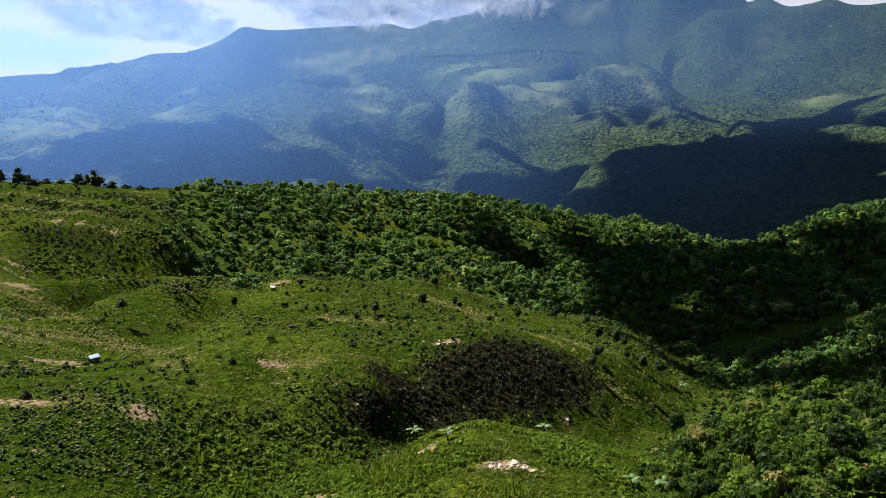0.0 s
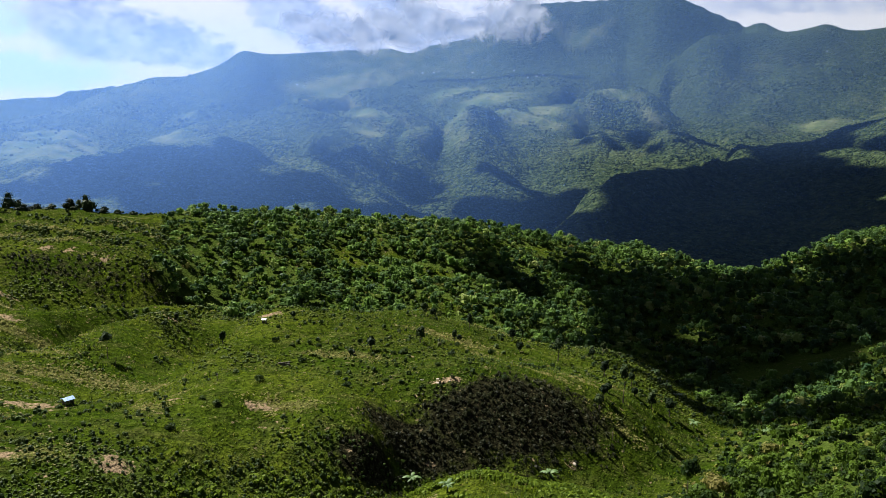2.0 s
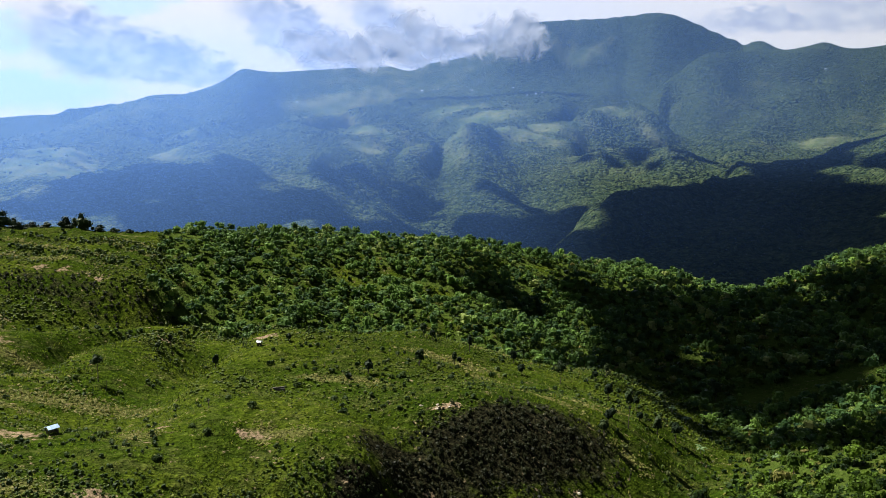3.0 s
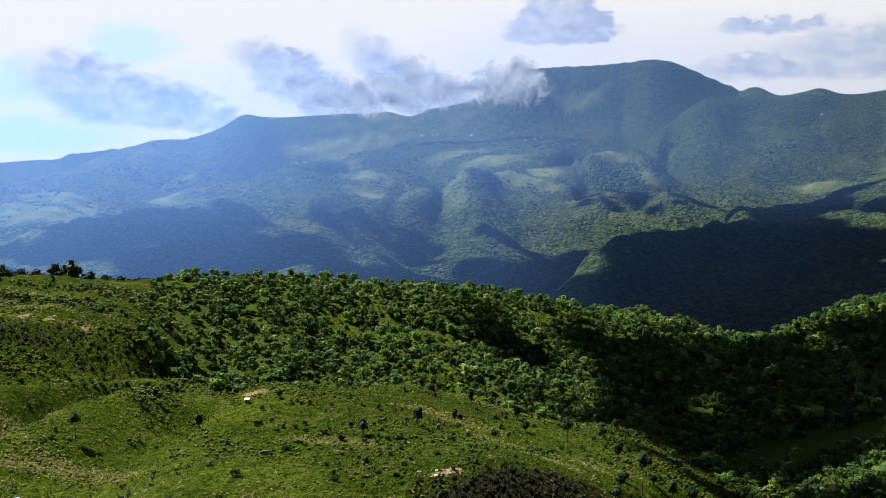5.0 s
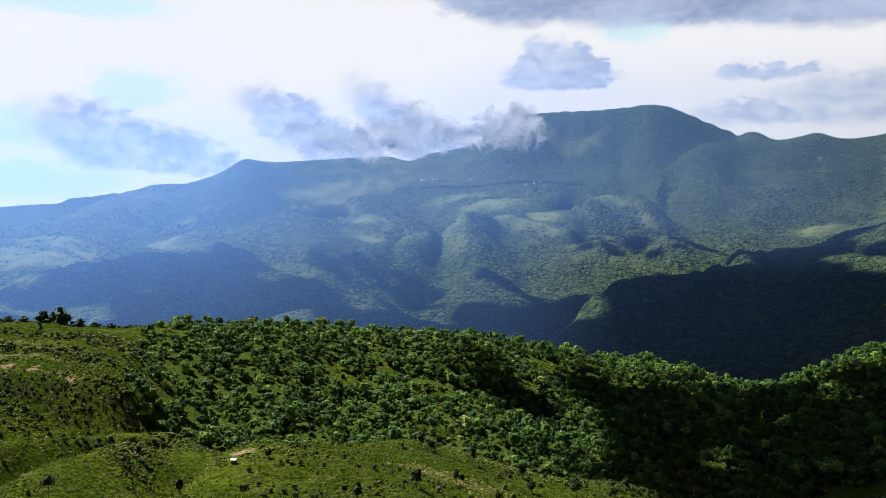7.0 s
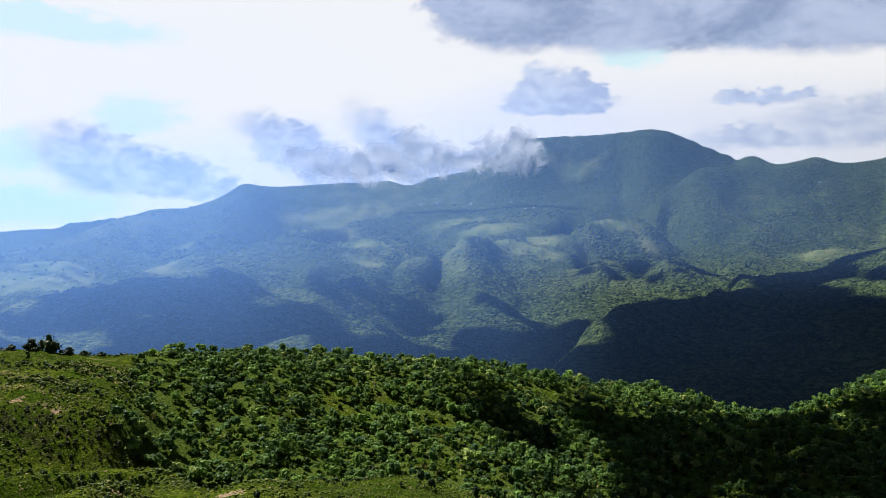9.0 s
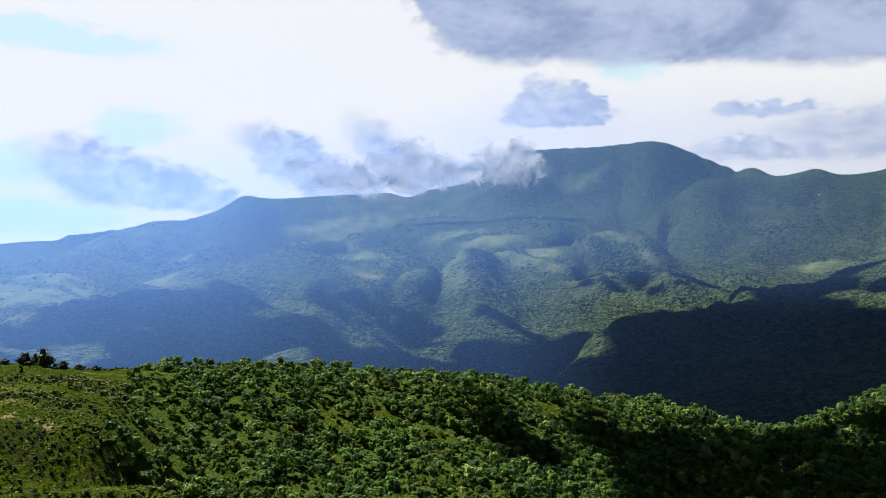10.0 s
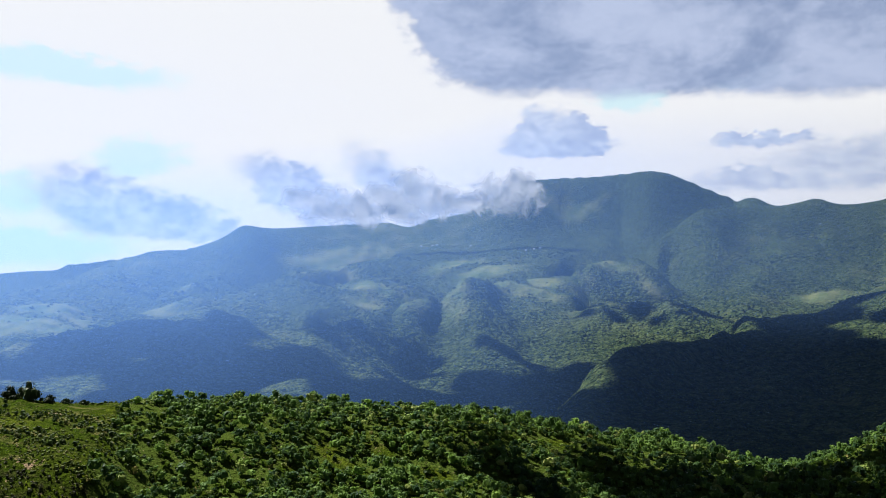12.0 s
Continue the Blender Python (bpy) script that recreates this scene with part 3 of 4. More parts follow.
def build_ground():
    az = np.concatenate([np.linspace(-180, -42, 50)[:-1], np.linspace(-42, -34, 20)[:-1], np.linspace(-34, 34, 460),
                         np.linspace(34, 42, 20)[1:], np.linspace(42, 180, 50)[1:-1]])
    rad = np.concatenate([[0.001], np.geomspace(3, 70, 20)[:-1], np.geomspace(70, 330, 210)[:-1], np.geomspace(330, 640, 60)[:-1], np.geomspace(640, 4930, 330)])
    a, r = np.meshgrid(np.radians(az), rad)
    x, y = r * np.sin(a), r * np.cos(a)
    z = land(x, y)
    nr, na = x.shape
    verts = np.stack([x.ravel(), y.ravel(), z.ravel()], 1)
    i, j = np.meshgrid(np.arange(nr - 1), np.arange(na), indexing="ij")
    j2 = (j + 1) % na
    faces = np.stack([i * na + j, i * na + j2, (i + 1) * na + j2, (i + 1) * na + j], -1).reshape(-1, 4)
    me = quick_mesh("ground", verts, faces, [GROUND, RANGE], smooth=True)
    idx = (np.repeat(rad[:-1], na) > 600).astype(np.int32)
    me.polygons.foreach_set("material_index", idx)
    xr, yr = x.ravel(), y.ravel()
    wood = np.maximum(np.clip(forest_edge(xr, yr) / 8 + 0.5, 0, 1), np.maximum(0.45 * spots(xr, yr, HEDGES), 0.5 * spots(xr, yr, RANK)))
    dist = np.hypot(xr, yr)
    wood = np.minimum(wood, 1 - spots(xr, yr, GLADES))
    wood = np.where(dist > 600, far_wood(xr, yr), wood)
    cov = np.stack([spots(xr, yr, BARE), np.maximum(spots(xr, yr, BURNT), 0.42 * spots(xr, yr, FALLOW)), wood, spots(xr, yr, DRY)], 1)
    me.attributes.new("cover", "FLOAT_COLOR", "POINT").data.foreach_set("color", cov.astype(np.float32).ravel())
    return tagged(new("ground", me), "green hills and forested mountain slopes round a valley", "ground", kind="structure")


build_ground()


# ---- plants ----
def rotations(rng, n):
    """Random turns as n 3 x 3 matrices."""
    q = rng.normal(size=(n, 4))
    q /= np.linalg.norm(q, axis=1)[:, None]
    w, x, y, z = q.T
    return np.stack([1 - 2 * (y * y + z * z), 2 * (x * y - z * w), 2 * (x * z + y * w),
                     2 * (x * y + z * w), 1 - 2 * (x * x + z * z), 2 * (y * z - x * w),
                     2 * (x * z - y * w), 2 * (y * z + x * w), 1 - 2 * (x * x + y * y)], 1).reshape(n, 3, 3)


def dome(rng):
    """A rough treetop of five facets."""
    a = np.arange(4) * 1.5708 + rng.uniform(-0.35, 0.35, 4)
    low = np.stack([np.cos(a), np.sin(a), np.full(4, -0.35)], 1) * rng.uniform(0.85, 1.15, (4, 1))
    high = np.stack([np.cos(a) * 0.6, np.sin(a) * 0.6, rng.uniform(0.65, 1.15, 4)], 1)
    q = [[low[i], low[(i + 1) % 4], high[(i + 1) % 4], high[i]] for i in range(4)] + [list(high)]
    return np.array(q).reshape(-1, 3)


def crown(rng, n, leaf, lobes, lie=0.7, core=0.72):
    """n leaf sprays on the shells of a few lobes (x, y, z, radius, height): vertices (4n, 3)."""
    lobes = np.array(lobes, float)
    pick = rng.choice(len(lobes), n, p=lobes[:, 3] ** 2 / (lobes[:, 3] ** 2).sum())
    d = rng.normal(size=(n, 3))
    d /= np.linalg.norm(d, axis=1)[:, None]
    d[:, 2] = np.where(d[:, 2] < -0.35, -d[:, 2], d[:, 2])
    s = rng.uniform(0.72, 1.08, n)[:, None]
    centre = lobes[pick, :3] + d * s * np.stack([lobes[pick, 3], lobes[pick, 3], lobes[pick, 4]], 1)
    size = leaf * rng.uniform(0.6, 1.3, n)
    quad = np.array([[-0.5, -0.35, 0], [0.5, -0.35, 0], [0.42, 0.42, 0.16], [-0.36, 0.5, -0.12]])
    turn = rotations(rng, n)
    # sprays lie roughly along the shell, tips drooping outwards
    flat = np.einsum("nij,kj->nki", turn, quad) * size[:, None, None]
    flat -= d[:, None, :] * (flat @ d[:, :, None]) * lie
    out = [(centre[:, None, :] + flat).reshape(-1, 3)]
    if core:
        out += [dome(rng) * (l[3] * core, l[3] * core, l[4] * core) + l[:3] for l in lobes]
    return np.concatenate(out)


def quads(n):
    return np.arange(4 * n, dtype=np.int32).reshape(n, 4)


def scatter(name, templates, x, y, scale, sink, mat, rng, label, category, squash=(0.85, 1.2), tilt=False):
    """Many copies of a few leaf templates joined into one uncountable mass."""
    z = land(x, y)
    which = rng.integers(0, len(templates), len(x))
    allv, allt = [], []
    for k, tv in enumerate(templates):
        sel = np.where(which == k)[0]
        if not len(sel):
            continue
        a = rng.uniform(0, 2 * np.pi, len(sel))
        c, s = np.cos(a), np.sin(a)
        sc = scale[sel][:, None]
        hz = sc * rng.uniform(*squash, len(sel))[:, None]
        vx = (tv[None, :, 0] * c[:, None] - tv[None, :, 1] * s[:, None]) * sc + x[sel][:, None]
        vy = (tv[None, :, 0] * s[:, None] + tv[None, :, 1] * c[:, None]) * sc + y[sel][:, None]
        vz = tv[None, :, 2] * hz + z[sel][:, None] - sink
        if tilt:
            xs, ys = x[sel], y[sel]
            gx = (land(xs + 1.5, ys) - land(xs - 1.5, ys)) / 3
            gy = (land(xs, ys + 1.5) - land(xs, ys - 1.5)) / 3
            vz = vz + gx[:, None] * (vx - xs[:, None]) + gy[:, None] * (vy - ys[:, None])
        allv.append(np.stack([vx, vy, vz], -1).reshape(-1, 3))
        drift = np.clip(0.5 + 2.2 * fbm(x[sel], y[sel], 38, 3, 91), 0, 1)
        allt.append(np.repeat(0.65 * rng.uniform(0, 1, len(sel)) + 0.35 * drift, len(tv)))
    v, t = np.concatenate(allv), np.concatenate(allt)
    me = quick_mesh(name, v, quads(len(v) // 4), [mat], tint=t)
    return tagged(new(name, me), label, category, kind="stuff")


def tree_lobes(rng, h, w):
    """Overlapping round crown lobes over the trunk of a tree of height h and width w."""
    out = [(0, 0, h * 0.58, w * 0.42, h * 0.30)]
    for _ in range(rng.integers(3, 6)):
        a, reach = rng.uniform(0, 6.28), w * rng.uniform(0.2, 0.36)
        out.append((math.cos(a) * reach, math.sin(a) * reach, h * rng.uniform(0.42, 0.78), w * rng.uniform(0.2, 0.34), h * rng.uniform(0.12, 0.2)))
    return out


def sector(rng, n, r0, r1, az):
    """n places spread evenly over distance and bearing."""
    r = np.exp(rng.uniform(math.log(r0), math.log(r1), n))
    a = np.radians(rng.uniform(-az, az, n))
    return r * np.sin(a), r * np.cos(a)


def tube(path, radii, sides=6):
    """Vertices and quads of a tapered tube along a path."""
    v, f = [], []
    for k, (p, r) in enumerate(zip(path, radii)):
        for q in range(sides):
            a = 6.2832 * q / sides
            v.append((p[0] + r * math.cos(a), p[1] + r * math.sin(a), p[2]))
        if k:
            o = (k - 1) * sides
            f += [(o + q, o + (q + 1) % sides, o + sides + (q + 1) % sides, o + sides + q) for q in range(sides)]
    return v, f


def trunk_mesh(rng, h, bare, thick):
    """A tapered, slightly bent trunk that forks into limbs above the bare part."""
    bend = rng.uniform(-0.06, 0.06, 2) * h
    stem = [(bend[0] * t * t, bend[1] * t * t, h * 0.85 * t) for t in (0, 0.05, 0.3, 0.6, 1)]
    v, f = tube(stem, [thick * 1.5, thick, thick * 0.8, thick * 0.55, thick * 0.2])
    for k in range(5):
        t = rng.uniform(bare, 0.85)
        a, reach = rng.uniform(0, 6.28), h * rng.uniform(0.12, 0.24)
        b = (bend[0] * t * t, bend[1] * t * t, h * 0.85 * t)
        limb = [b, (b[0] + math.cos(a) * reach * 0.5, b[1] + math.sin(a) * reach * 0.5, b[2] + reach * 0.45),
                (b[0] + math.cos(a) * reach, b[1] + math.sin(a) * reach, b[2] + reach * 0.8)]
        lv, lf = tube(limb, [thick * 0.45, thick * 0.3, thick * 0.1], 5)
        f += [tuple(i + len(v) for i in q) for q in lf]
        v += lv
    return quick_mesh("trunk", np.array(v), np.array(f), [BARK], smooth=True)


def part(name, me, parent, label=""):
    ob = new(name, me)
    ob.parent = parent
    return tagged(ob, label)


def make_tree(rng, h, lobes, leaves, leaf, bare, thick, mat, label, group):
    root = new("tree")
    root.empty_display_size = 0.5
    part("trunk", trunk_mesh(rng, h, bare, thick), root)
    v = crown(rng, leaves, leaf, lobes)
    part("crown", quick_mesh("crown", v, quads(len(v) // 4), [mat]), root)
    return tagged(root, label, "tree", group)


def stand(ob, x, y, turn, size, tall=1.0, sink=0.15):
    """The pose of a thing standing on the ground."""
    z = float(land(np.array([x]), np.array([y]))[0]) - sink
    return pose(x, y, z, 0, 0, turn) @ Matrix.Diagonal((size, size, size * tall, 1))


def build_woods():
    rng = np.random.default_rng(5)
    temps = []
    for k in range(14):
        h, w = rng.uniform(5.3, 8.8), rng.uniform(3.9, 6.3)
        temps.append(crown(rng, 50, 0.92, tree_lobes(rng, h, w)))
    x, y = rng.uniform(-230, 340, 30000), rng.uniform(90, 600, 30000)
    e = forest_edge(x, y)
    crest = np.interp(x, [-200, -86, 50, 131, 200, 260, 330], [450, 520, 530, 585, 590, 565, 540])
    lim = np.abs(np.degrees(np.arctan2(x, y))) < 34
    clear = spots(x, y, [(128, 288, 40, 13, 5), (70, 272, 18, 8, -20)])
    clear = np.maximum(clear, spots(x + 8 * fbm(x, y, 20, 2, 45), y + 12 * fbm(x, y, 20, 2, 47), GLADES))
    dens = np.clip(e / 10, 0, 1) * (1 - clear) * np.clip(0.80 + 2.0 * fbm(x, y, 40, 3, 41) + 2.0 * fbm(x, y, 13, 2, 43), 0.08, 1.3)
    keep = lim & (y < crest) & (y > 95) & (rng.uniform(0, 1, len(x)) < dens * 0.84)
    x, y = x[keep], y[keep]
    s = np.clip(rng.lognormal(-0.52, 0.34, len(x)), 0.25, 1.1) * np.clip(np.hypot(x, y) / 330, 0.6, 1.05)
    single = (y < 205) & (x > 30)
    scatter("woods", temps, x[~single], y[~single], s[~single], 0.5, WOODS_LEAF, rng, "dense green secondary forest covering the valley slopes", "forest", squash=(0.75, 1.25))
    kinds = []
    for k in range(7):
        h, w = rng.uniform(5.5, 8.5), rng.uniform(3.6, 6.0)
        kinds.append(make_tree(rng, h, tree_lobes(rng, h, w), 260, 0.75, 0.4, 0.13, FOREST_LEAF,
                               "young broad-leaved tree with a dense green crown on the ravine slope", "trees of the ravine"))
    xs, ys, ss = x[single], y[single], s[single]
    order = np.argsort(np.hypot(xs, ys))
    for n, i in enumerate(order[:290]):
        m = stand(None, float(xs[i]), float(ys[i]), rng.uniform(0, 360), float(ss[i]) * 1.25, rng.uniform(0.85, 1.25))
        if n < len(kinds):
            kinds[n].matrix_basis = m
        else:
            copy_thing(kinds[n % len(kinds)], Matrix.LocRotScale(m.translation, m.to_quaternion(), None) @ Matrix.Diagonal((m.to_scale()[0] / kinds[n % len(kinds)].scale[0],) * 3 + (1,)))
    rest = order[290:]
    if len(rest):
        scatter("ravine_woods", temps, xs[rest], ys[rest], ss[rest], 0.4, FOREST_LEAF, rng, "young green trees crowding the far ravine slope", "forest")
    # undergrowth between the trees
    low = [crown(rng, 12, 0.72, [(0, 0, 0.5, 0.9, 0.85), (0.8, 0.3, 0.4, 0.6, 0.6)], lie=0.5, core=0.7) for _ in range(8)]
    x, y = sector(rng, 13500, 95, 590, 33)
    keep = (forest_edge(x, y) > -2) & (spots(x, y, [(128, 288, 40, 13, 5)]) < 0.5) & (y < 520)
    x, y = x[keep], y[keep]
    s = rng.uniform(0.5, 1.2, len(x)) * np.clip(np.hypot(x, y) / 180, 0.7, 1.7)
    scatter("undergrowth", low, x, y, s, 0.2, FOREST_LEAF, rng, "bushy green undergrowth between the trees", "undergrowth")


def build_far_woods():
    rng = np.random.default_rng(6)
    temps = [dome(rng) for _ in range(9)]
    x, y = sector(rng, 66000, 1000, 4200, 31)
    r = np.hypot(x, y)
    keep = rng.uniform(0, 1, len(x)) < np.clip(far_wood(x, y) * 1.3 - 0.2, 0.10, 1) * np.clip((4300 - r) / 900, 0, 1)
    x, y, r = x[keep], y[keep], r[keep]
    s = rng.uniform(0.8, 2.2, len(x)) ** 1.7 * np.clip(r / 1500, 0.8, 1.8) * (1 + np.clip(1.4 * fbm(x, y, 120, 2, 37), -0.4, 0.6))
    scatter("far_woods", temps, x, y, s, 1.2, FAR_LEAF, rng, "distant mountain forest canopy", "forest", squash=(0.35, 0.75))


def build_scrub():
    rng = np.random.default_rng(7)
    shrubs = [crown(rng, 9, 0.6, [(0, 0, 0.5, 0.6, 0.55)], core=0.9) for _ in range(6)]
    tuft_domes = [dome(rng) * (0.55, 0.55, 0.6) for _ in range(12)]
    stalks = [np.concatenate([dome(rng) * (0.42, 0.42, 0.42), crown(rng, 7, 0.40, [(0, 0, 0.35, 0.45, 0.4)], lie=0.3, core=0)]) for _ in range(8)]
    x, y = sector(rng, 19000, 85, 480, 33)
    keep = (forest_edge(x, y) < 3) & (rng.uniform(0, 1, len(x)) < -0.04 + 2.0 * fbm(x, y, 30, 3, 51) + 1.2 * fbm(x, y, 9, 2, 53) + spots(x, y, HEDGES) + spots(x, y, RANK)) & (spots(x, y, BARE) < 0.5) & (spots(x, y, FALLOW + BURNT) < 0.45)
    x, y = x[keep], y[keep]
    s = rng.uniform(0.3, 1.2, len(x)) ** 1.6 * np.clip(np.hypot(x, y) / 230, 0.45, 1.6)
    scatter("scrub", shrubs, x, y, s, 0.1, SHRUB_LEAF, rng, "low dark green shrubs dotted over the grassy hill", "shrubs")
    # upright grass
    tufts = []
    for _ in range(5):
        n = 3
        a, lean = rng.uniform(0, 6.28, n), rng.uniform(0.1, 0.5, n)
        w, h = rng.uniform(0.08, 0.18, n), rng.uniform(0.35, 0.8, n)
        ox, oy = rng.uniform(-0.5, 0.5, n), rng.uniform(-0.5, 0.5, n)
        dx, dy = np.cos(a), np.sin(a)
        q = np.stack([np.stack([ox - dy * w, oy + dx * w, 0 * h], 1), np.stack([ox + dy * w, oy - dx * w, 0 * h], 1),
                      np.stack([ox + dx * lean + dy * w * 0.6, oy + dy * lean - dx * w * 0.6, h * 0.8], 1),
                      np.stack([ox + dx * lean * 1.3, oy + dy * lean * 1.3, h], 1)], 1)
        tufts.append(q.reshape(-1, 3))
    hedge = [crown(rng, 11, 0.7, [(0, 0, 0.6, 0.8, 0.75)], core=0.9) for _ in range(5)]
    x, y = sector(rng, 38000, 90, 480, 33)
    keep = (np.maximum(spots(x, y, HEDGES), 0.6 * spots(x + 6 * fbm(x, y, 12, 2, 57), y + 6 * fbm(x, y, 12, 2, 59), RANK)) > rng.uniform(0.05, 0.9, len(x))) & (forest_edge(x, y) < 3)
    x, y = x[keep], y[keep]
    s = rng.uniform(0.3, 0.85, len(x)) * np.clip(np.hypot(x, y) / 240, 0.36, 1.6)
    scatter("hedgerow", hedge, x, y, s, 0.1, THICKET_LEAF, rng, "dense dark green thicket along the meadow banks", "shrubs")
    # low leafy herbs that roughen the whole slope
    herbs = tuft_domes
    x, y = sector(rng, 60000, 85, 470, 33)
    keep = (forest_edge(x, y) < 5) & (spots(x, y, BURNT) < 0.7) & (spots(x, y, BARE) < 0.35) & (rng.uniform(0, 1, len(x)) < 0.5 + 1.8 * fbm(x, y, 18, 3, 63))
    xf, yf = sector(rng, 42000, 230, 470, 33)
    far_keep = (spots(xf, yf, FALLOW) < 0.5) & (forest_edge(xf, yf) < 5) & (rng.uniform(0, 1, len(xf)) < 0.55 + 1.8 * fbm(xf, yf, 18, 3, 63))
    x, y = np.concatenate([x[keep], xf[far_keep]]), np.concatenate([y[keep], yf[far_keep]])
    s = rng.uniform(0.25, 0.7, len(x)) * np.clip(np.hypot(x, y) / 190, 0.7, 1.6) * (1 + 0.9 * np.clip(3 * fbm(x, y, 22, 3, 67), -0.6, 0.8))
    scatter("herbs", herbs, x, y, s, 0.02, HERB_LEAF, rng, "knee-high yellowish green herbs all over the slope", "herbs", squash=(0.35, 0.9))
    x, y = sector(rng, 45000, 80, 440, 33)
    keep = (forest_edge(x, y) < 4) & (spots(x, y, BURNT) < 0.6) & (spots(x, y, BARE) < 0.4) & (rng.uniform(0, 1, len(x)) < 0.5 + 1.2 * fbm(x, y, 14, 3, 61))
    x, y = x[keep], y[keep]
    s = rng.uniform(0.5, 1.1, len(x)) * np.clip(np.hypot(x, y) / 190, 0.7, 1.3)
    scatter("grass", tufts, x, y, s, 0.05, GRASS_LEAF, rng, "tall green and yellowish grass on the hill", "grass")
    leafy = [crown(rng, 9, 0.5, [(0, 0, 0.35, 0.5, 0.45)], lie=0.4, core=0.6) for _ in range(6)]
    x, y = rng.uniform(-45, 52, 30000), rng.uniform(84, 150, 30000)
    keep = (spots(x, y, [(0, 120, 32, 13, 8), (34, 120, 14, 16, 0), (-20, 102, 16, 10, 0)]) > rng.uniform(0.15, 1.0, len(x))) & (spots(x, y, BARE) < 0.25) & (spots(x, y, BURNT) < 0.5) & (fbm(x, y, 10, 3, 99) > -0.12)
    x, y = x[keep], y[keep]
    s = rng.uniform(0.4, 1.1, len(x))
    scatter("leafy_herbs", leafy, x, y, s, 0.05, KNOLL_LEAF, rng, "bright leafy herbs crowding the crest of the nearest knoll", "herbs")
    blades = [t * (0.9, 0.9, 1.15) for t in tufts]
    x, y = rng.uniform(-45, 52, 24000), rng.uniform(84, 142, 24000)
    keep = (spots(x, y, [(0, 112, 34, 17, 0), (38, 118, 16, 20, 0)]) > rng.uniform(0.2, 1.0, len(x))) & (spots(x, y, BARE) < 0.3) & (spots(x, y, BURNT) < 0.4) & (rng.uniform(0, 1, len(x)) < 0.55 + 1.5 * fbm(x, y, 9, 3, 95))
    x, y = x[keep], y[keep]
    s = rng.uniform(0.5, 1.2, len(x)) * (1 + np.clip(2 * fbm(x, y, 7, 2, 97), -0.5, 0.7))
    scatter("tall_grass", blades, x, y, s, 0.05, GRASS_LEAF, rng, "tall bright green grass on the nearest knoll", "grass")
    x, y = sector(rng, 60000, 100, 400, 33)
    keep = spots(x + 8 * fbm(x, y, 12, 2, 83), y + 8 * fbm(x, y, 12, 2, 85), BURNT + FALLOW) > rng.uniform(0.15, 0.95, len(x))
    x, y = x[keep], y[keep]
    s = rng.uniform(0.35, 1.0, len(x)) ** 1.3 * np.clip(np.hypot(x, y) / 140, 0.8, 1.7)
    scatter("withered_field", stalks, x, y, s, 0.1, CHAR_LEAF, rng, "dark withered crop stalks on a burnt field", "field", squash=(0.7, 1.25))


def build_dry_grass():
    rng = np.random.default_rng(17)
    tufts = [np.concatenate([dome(rng) * (0.5, 0.5, 0.35), crown(rng, 6, 0.45, [(0, 0, 0.3, 0.5, 0.45)], lie=0.2, core=0)]) for _ in range(8)]
    x, y = sector(rng, 90000, 95, 430, 33)
    share = spots(x + 7 * fbm(x, y, 14, 3, 101), y + 7 * fbm(x, y, 14, 3, 103), DRY)
    keep = (share > rng.uniform(0.12, 0.85, len(x))) & (forest_edge(x, y) < 3) & (spots(x, y, BARE) < 0.4)
    x, y = x[keep], y[keep]
    s = rng.uniform(0.35, 0.9, len(x)) * np.clip(np.hypot(x, y) / 210, 0.6, 1.5)
    scatter("dry_grass", tufts, x, y, s, 0.05, DRY_LEAF, rng, "straw-coloured dry grass in streaks over the hill", "grass", squash=(0.5, 1.0))


build_woods()
build_far_woods()
build_scrub()
build_dry_grass()


# ---- unseen clouds added overhead, so that their shadows lie on the valley ----
def cloud(x, y, wide, deep, height, seed, cover=1.0, turn=0.0):
    """An unseen, broken bank of cumulus puffs added to shade the land round x, y; wide and deep are its half lengths.
    """
    q = random.Random(seed)
    ground = float(land(np.array([x]), np.array([y]))[0])
    centre = Vector((x, y, ground)) + SUN_WAY * ((height - ground) / SUN_WAY.z)
    bm = bmesh.new()
    size = 0.5 * math.sqrt(wide * deep) * 0.5
    count = int(cover * 2.6 * wide * deep / (size * size))
    for k in range(count):
        d, a = math.sqrt(q.random()) ** 0.9, q.uniform(0, 6.2832)
        r = size * q.uniform(0.45, 1.0) * (1.15 - 0.55 * d)
        at = Matrix.Translation((d * math.cos(a) * wide, d * math.sin(a) * deep, q.uniform(0, 0.5) * size))
        ball = bmesh.ops.create_icosphere(bm, subdivisions=2, radius=1.0, matrix=at @ Matrix.Diagonal((r, r, r * 0.55, 1)))
        off = Vector((q.uniform(0, 90), q.uniform(0, 90), 0))
        mid = at.translation
        for v in ball["verts"]:
            w = (v.co - mid) / r
            v.co = mid + (v.co - mid) * (1 + 0.55 * noise.fractal(w * 1.8 + off, 1.0, 2.0, 4))
    me = bpy.data.meshes.new("cloud")
    bm.to_mesh(me)
    bm.free()
    me.materials.append(CLOUD)
    ob = new("cloud", me)
    ob.matrix_basis = pose(centre.x, centre.y, centre.z, 0, 0, turn)
    return tagged(ob, "broken cumulus cloud above the view, added to shade the valley", "cloud", kind="structure")


cloud(695, 1330, 660, 640, 1800, 1, 2.2)
cloud(560, 2260, 235, 95, 1800, 2, 0.9)
cloud(-500, 1400, 530, 290, 1800, 3, 1.3)
cloud(60, 1610, 320, 300, 1800, 4, 1.3)
cloud(180, 314, 134, 142, 900, 7, 2.6)
cloud(124, 428, 108, 64, 900, 21, 1.3)


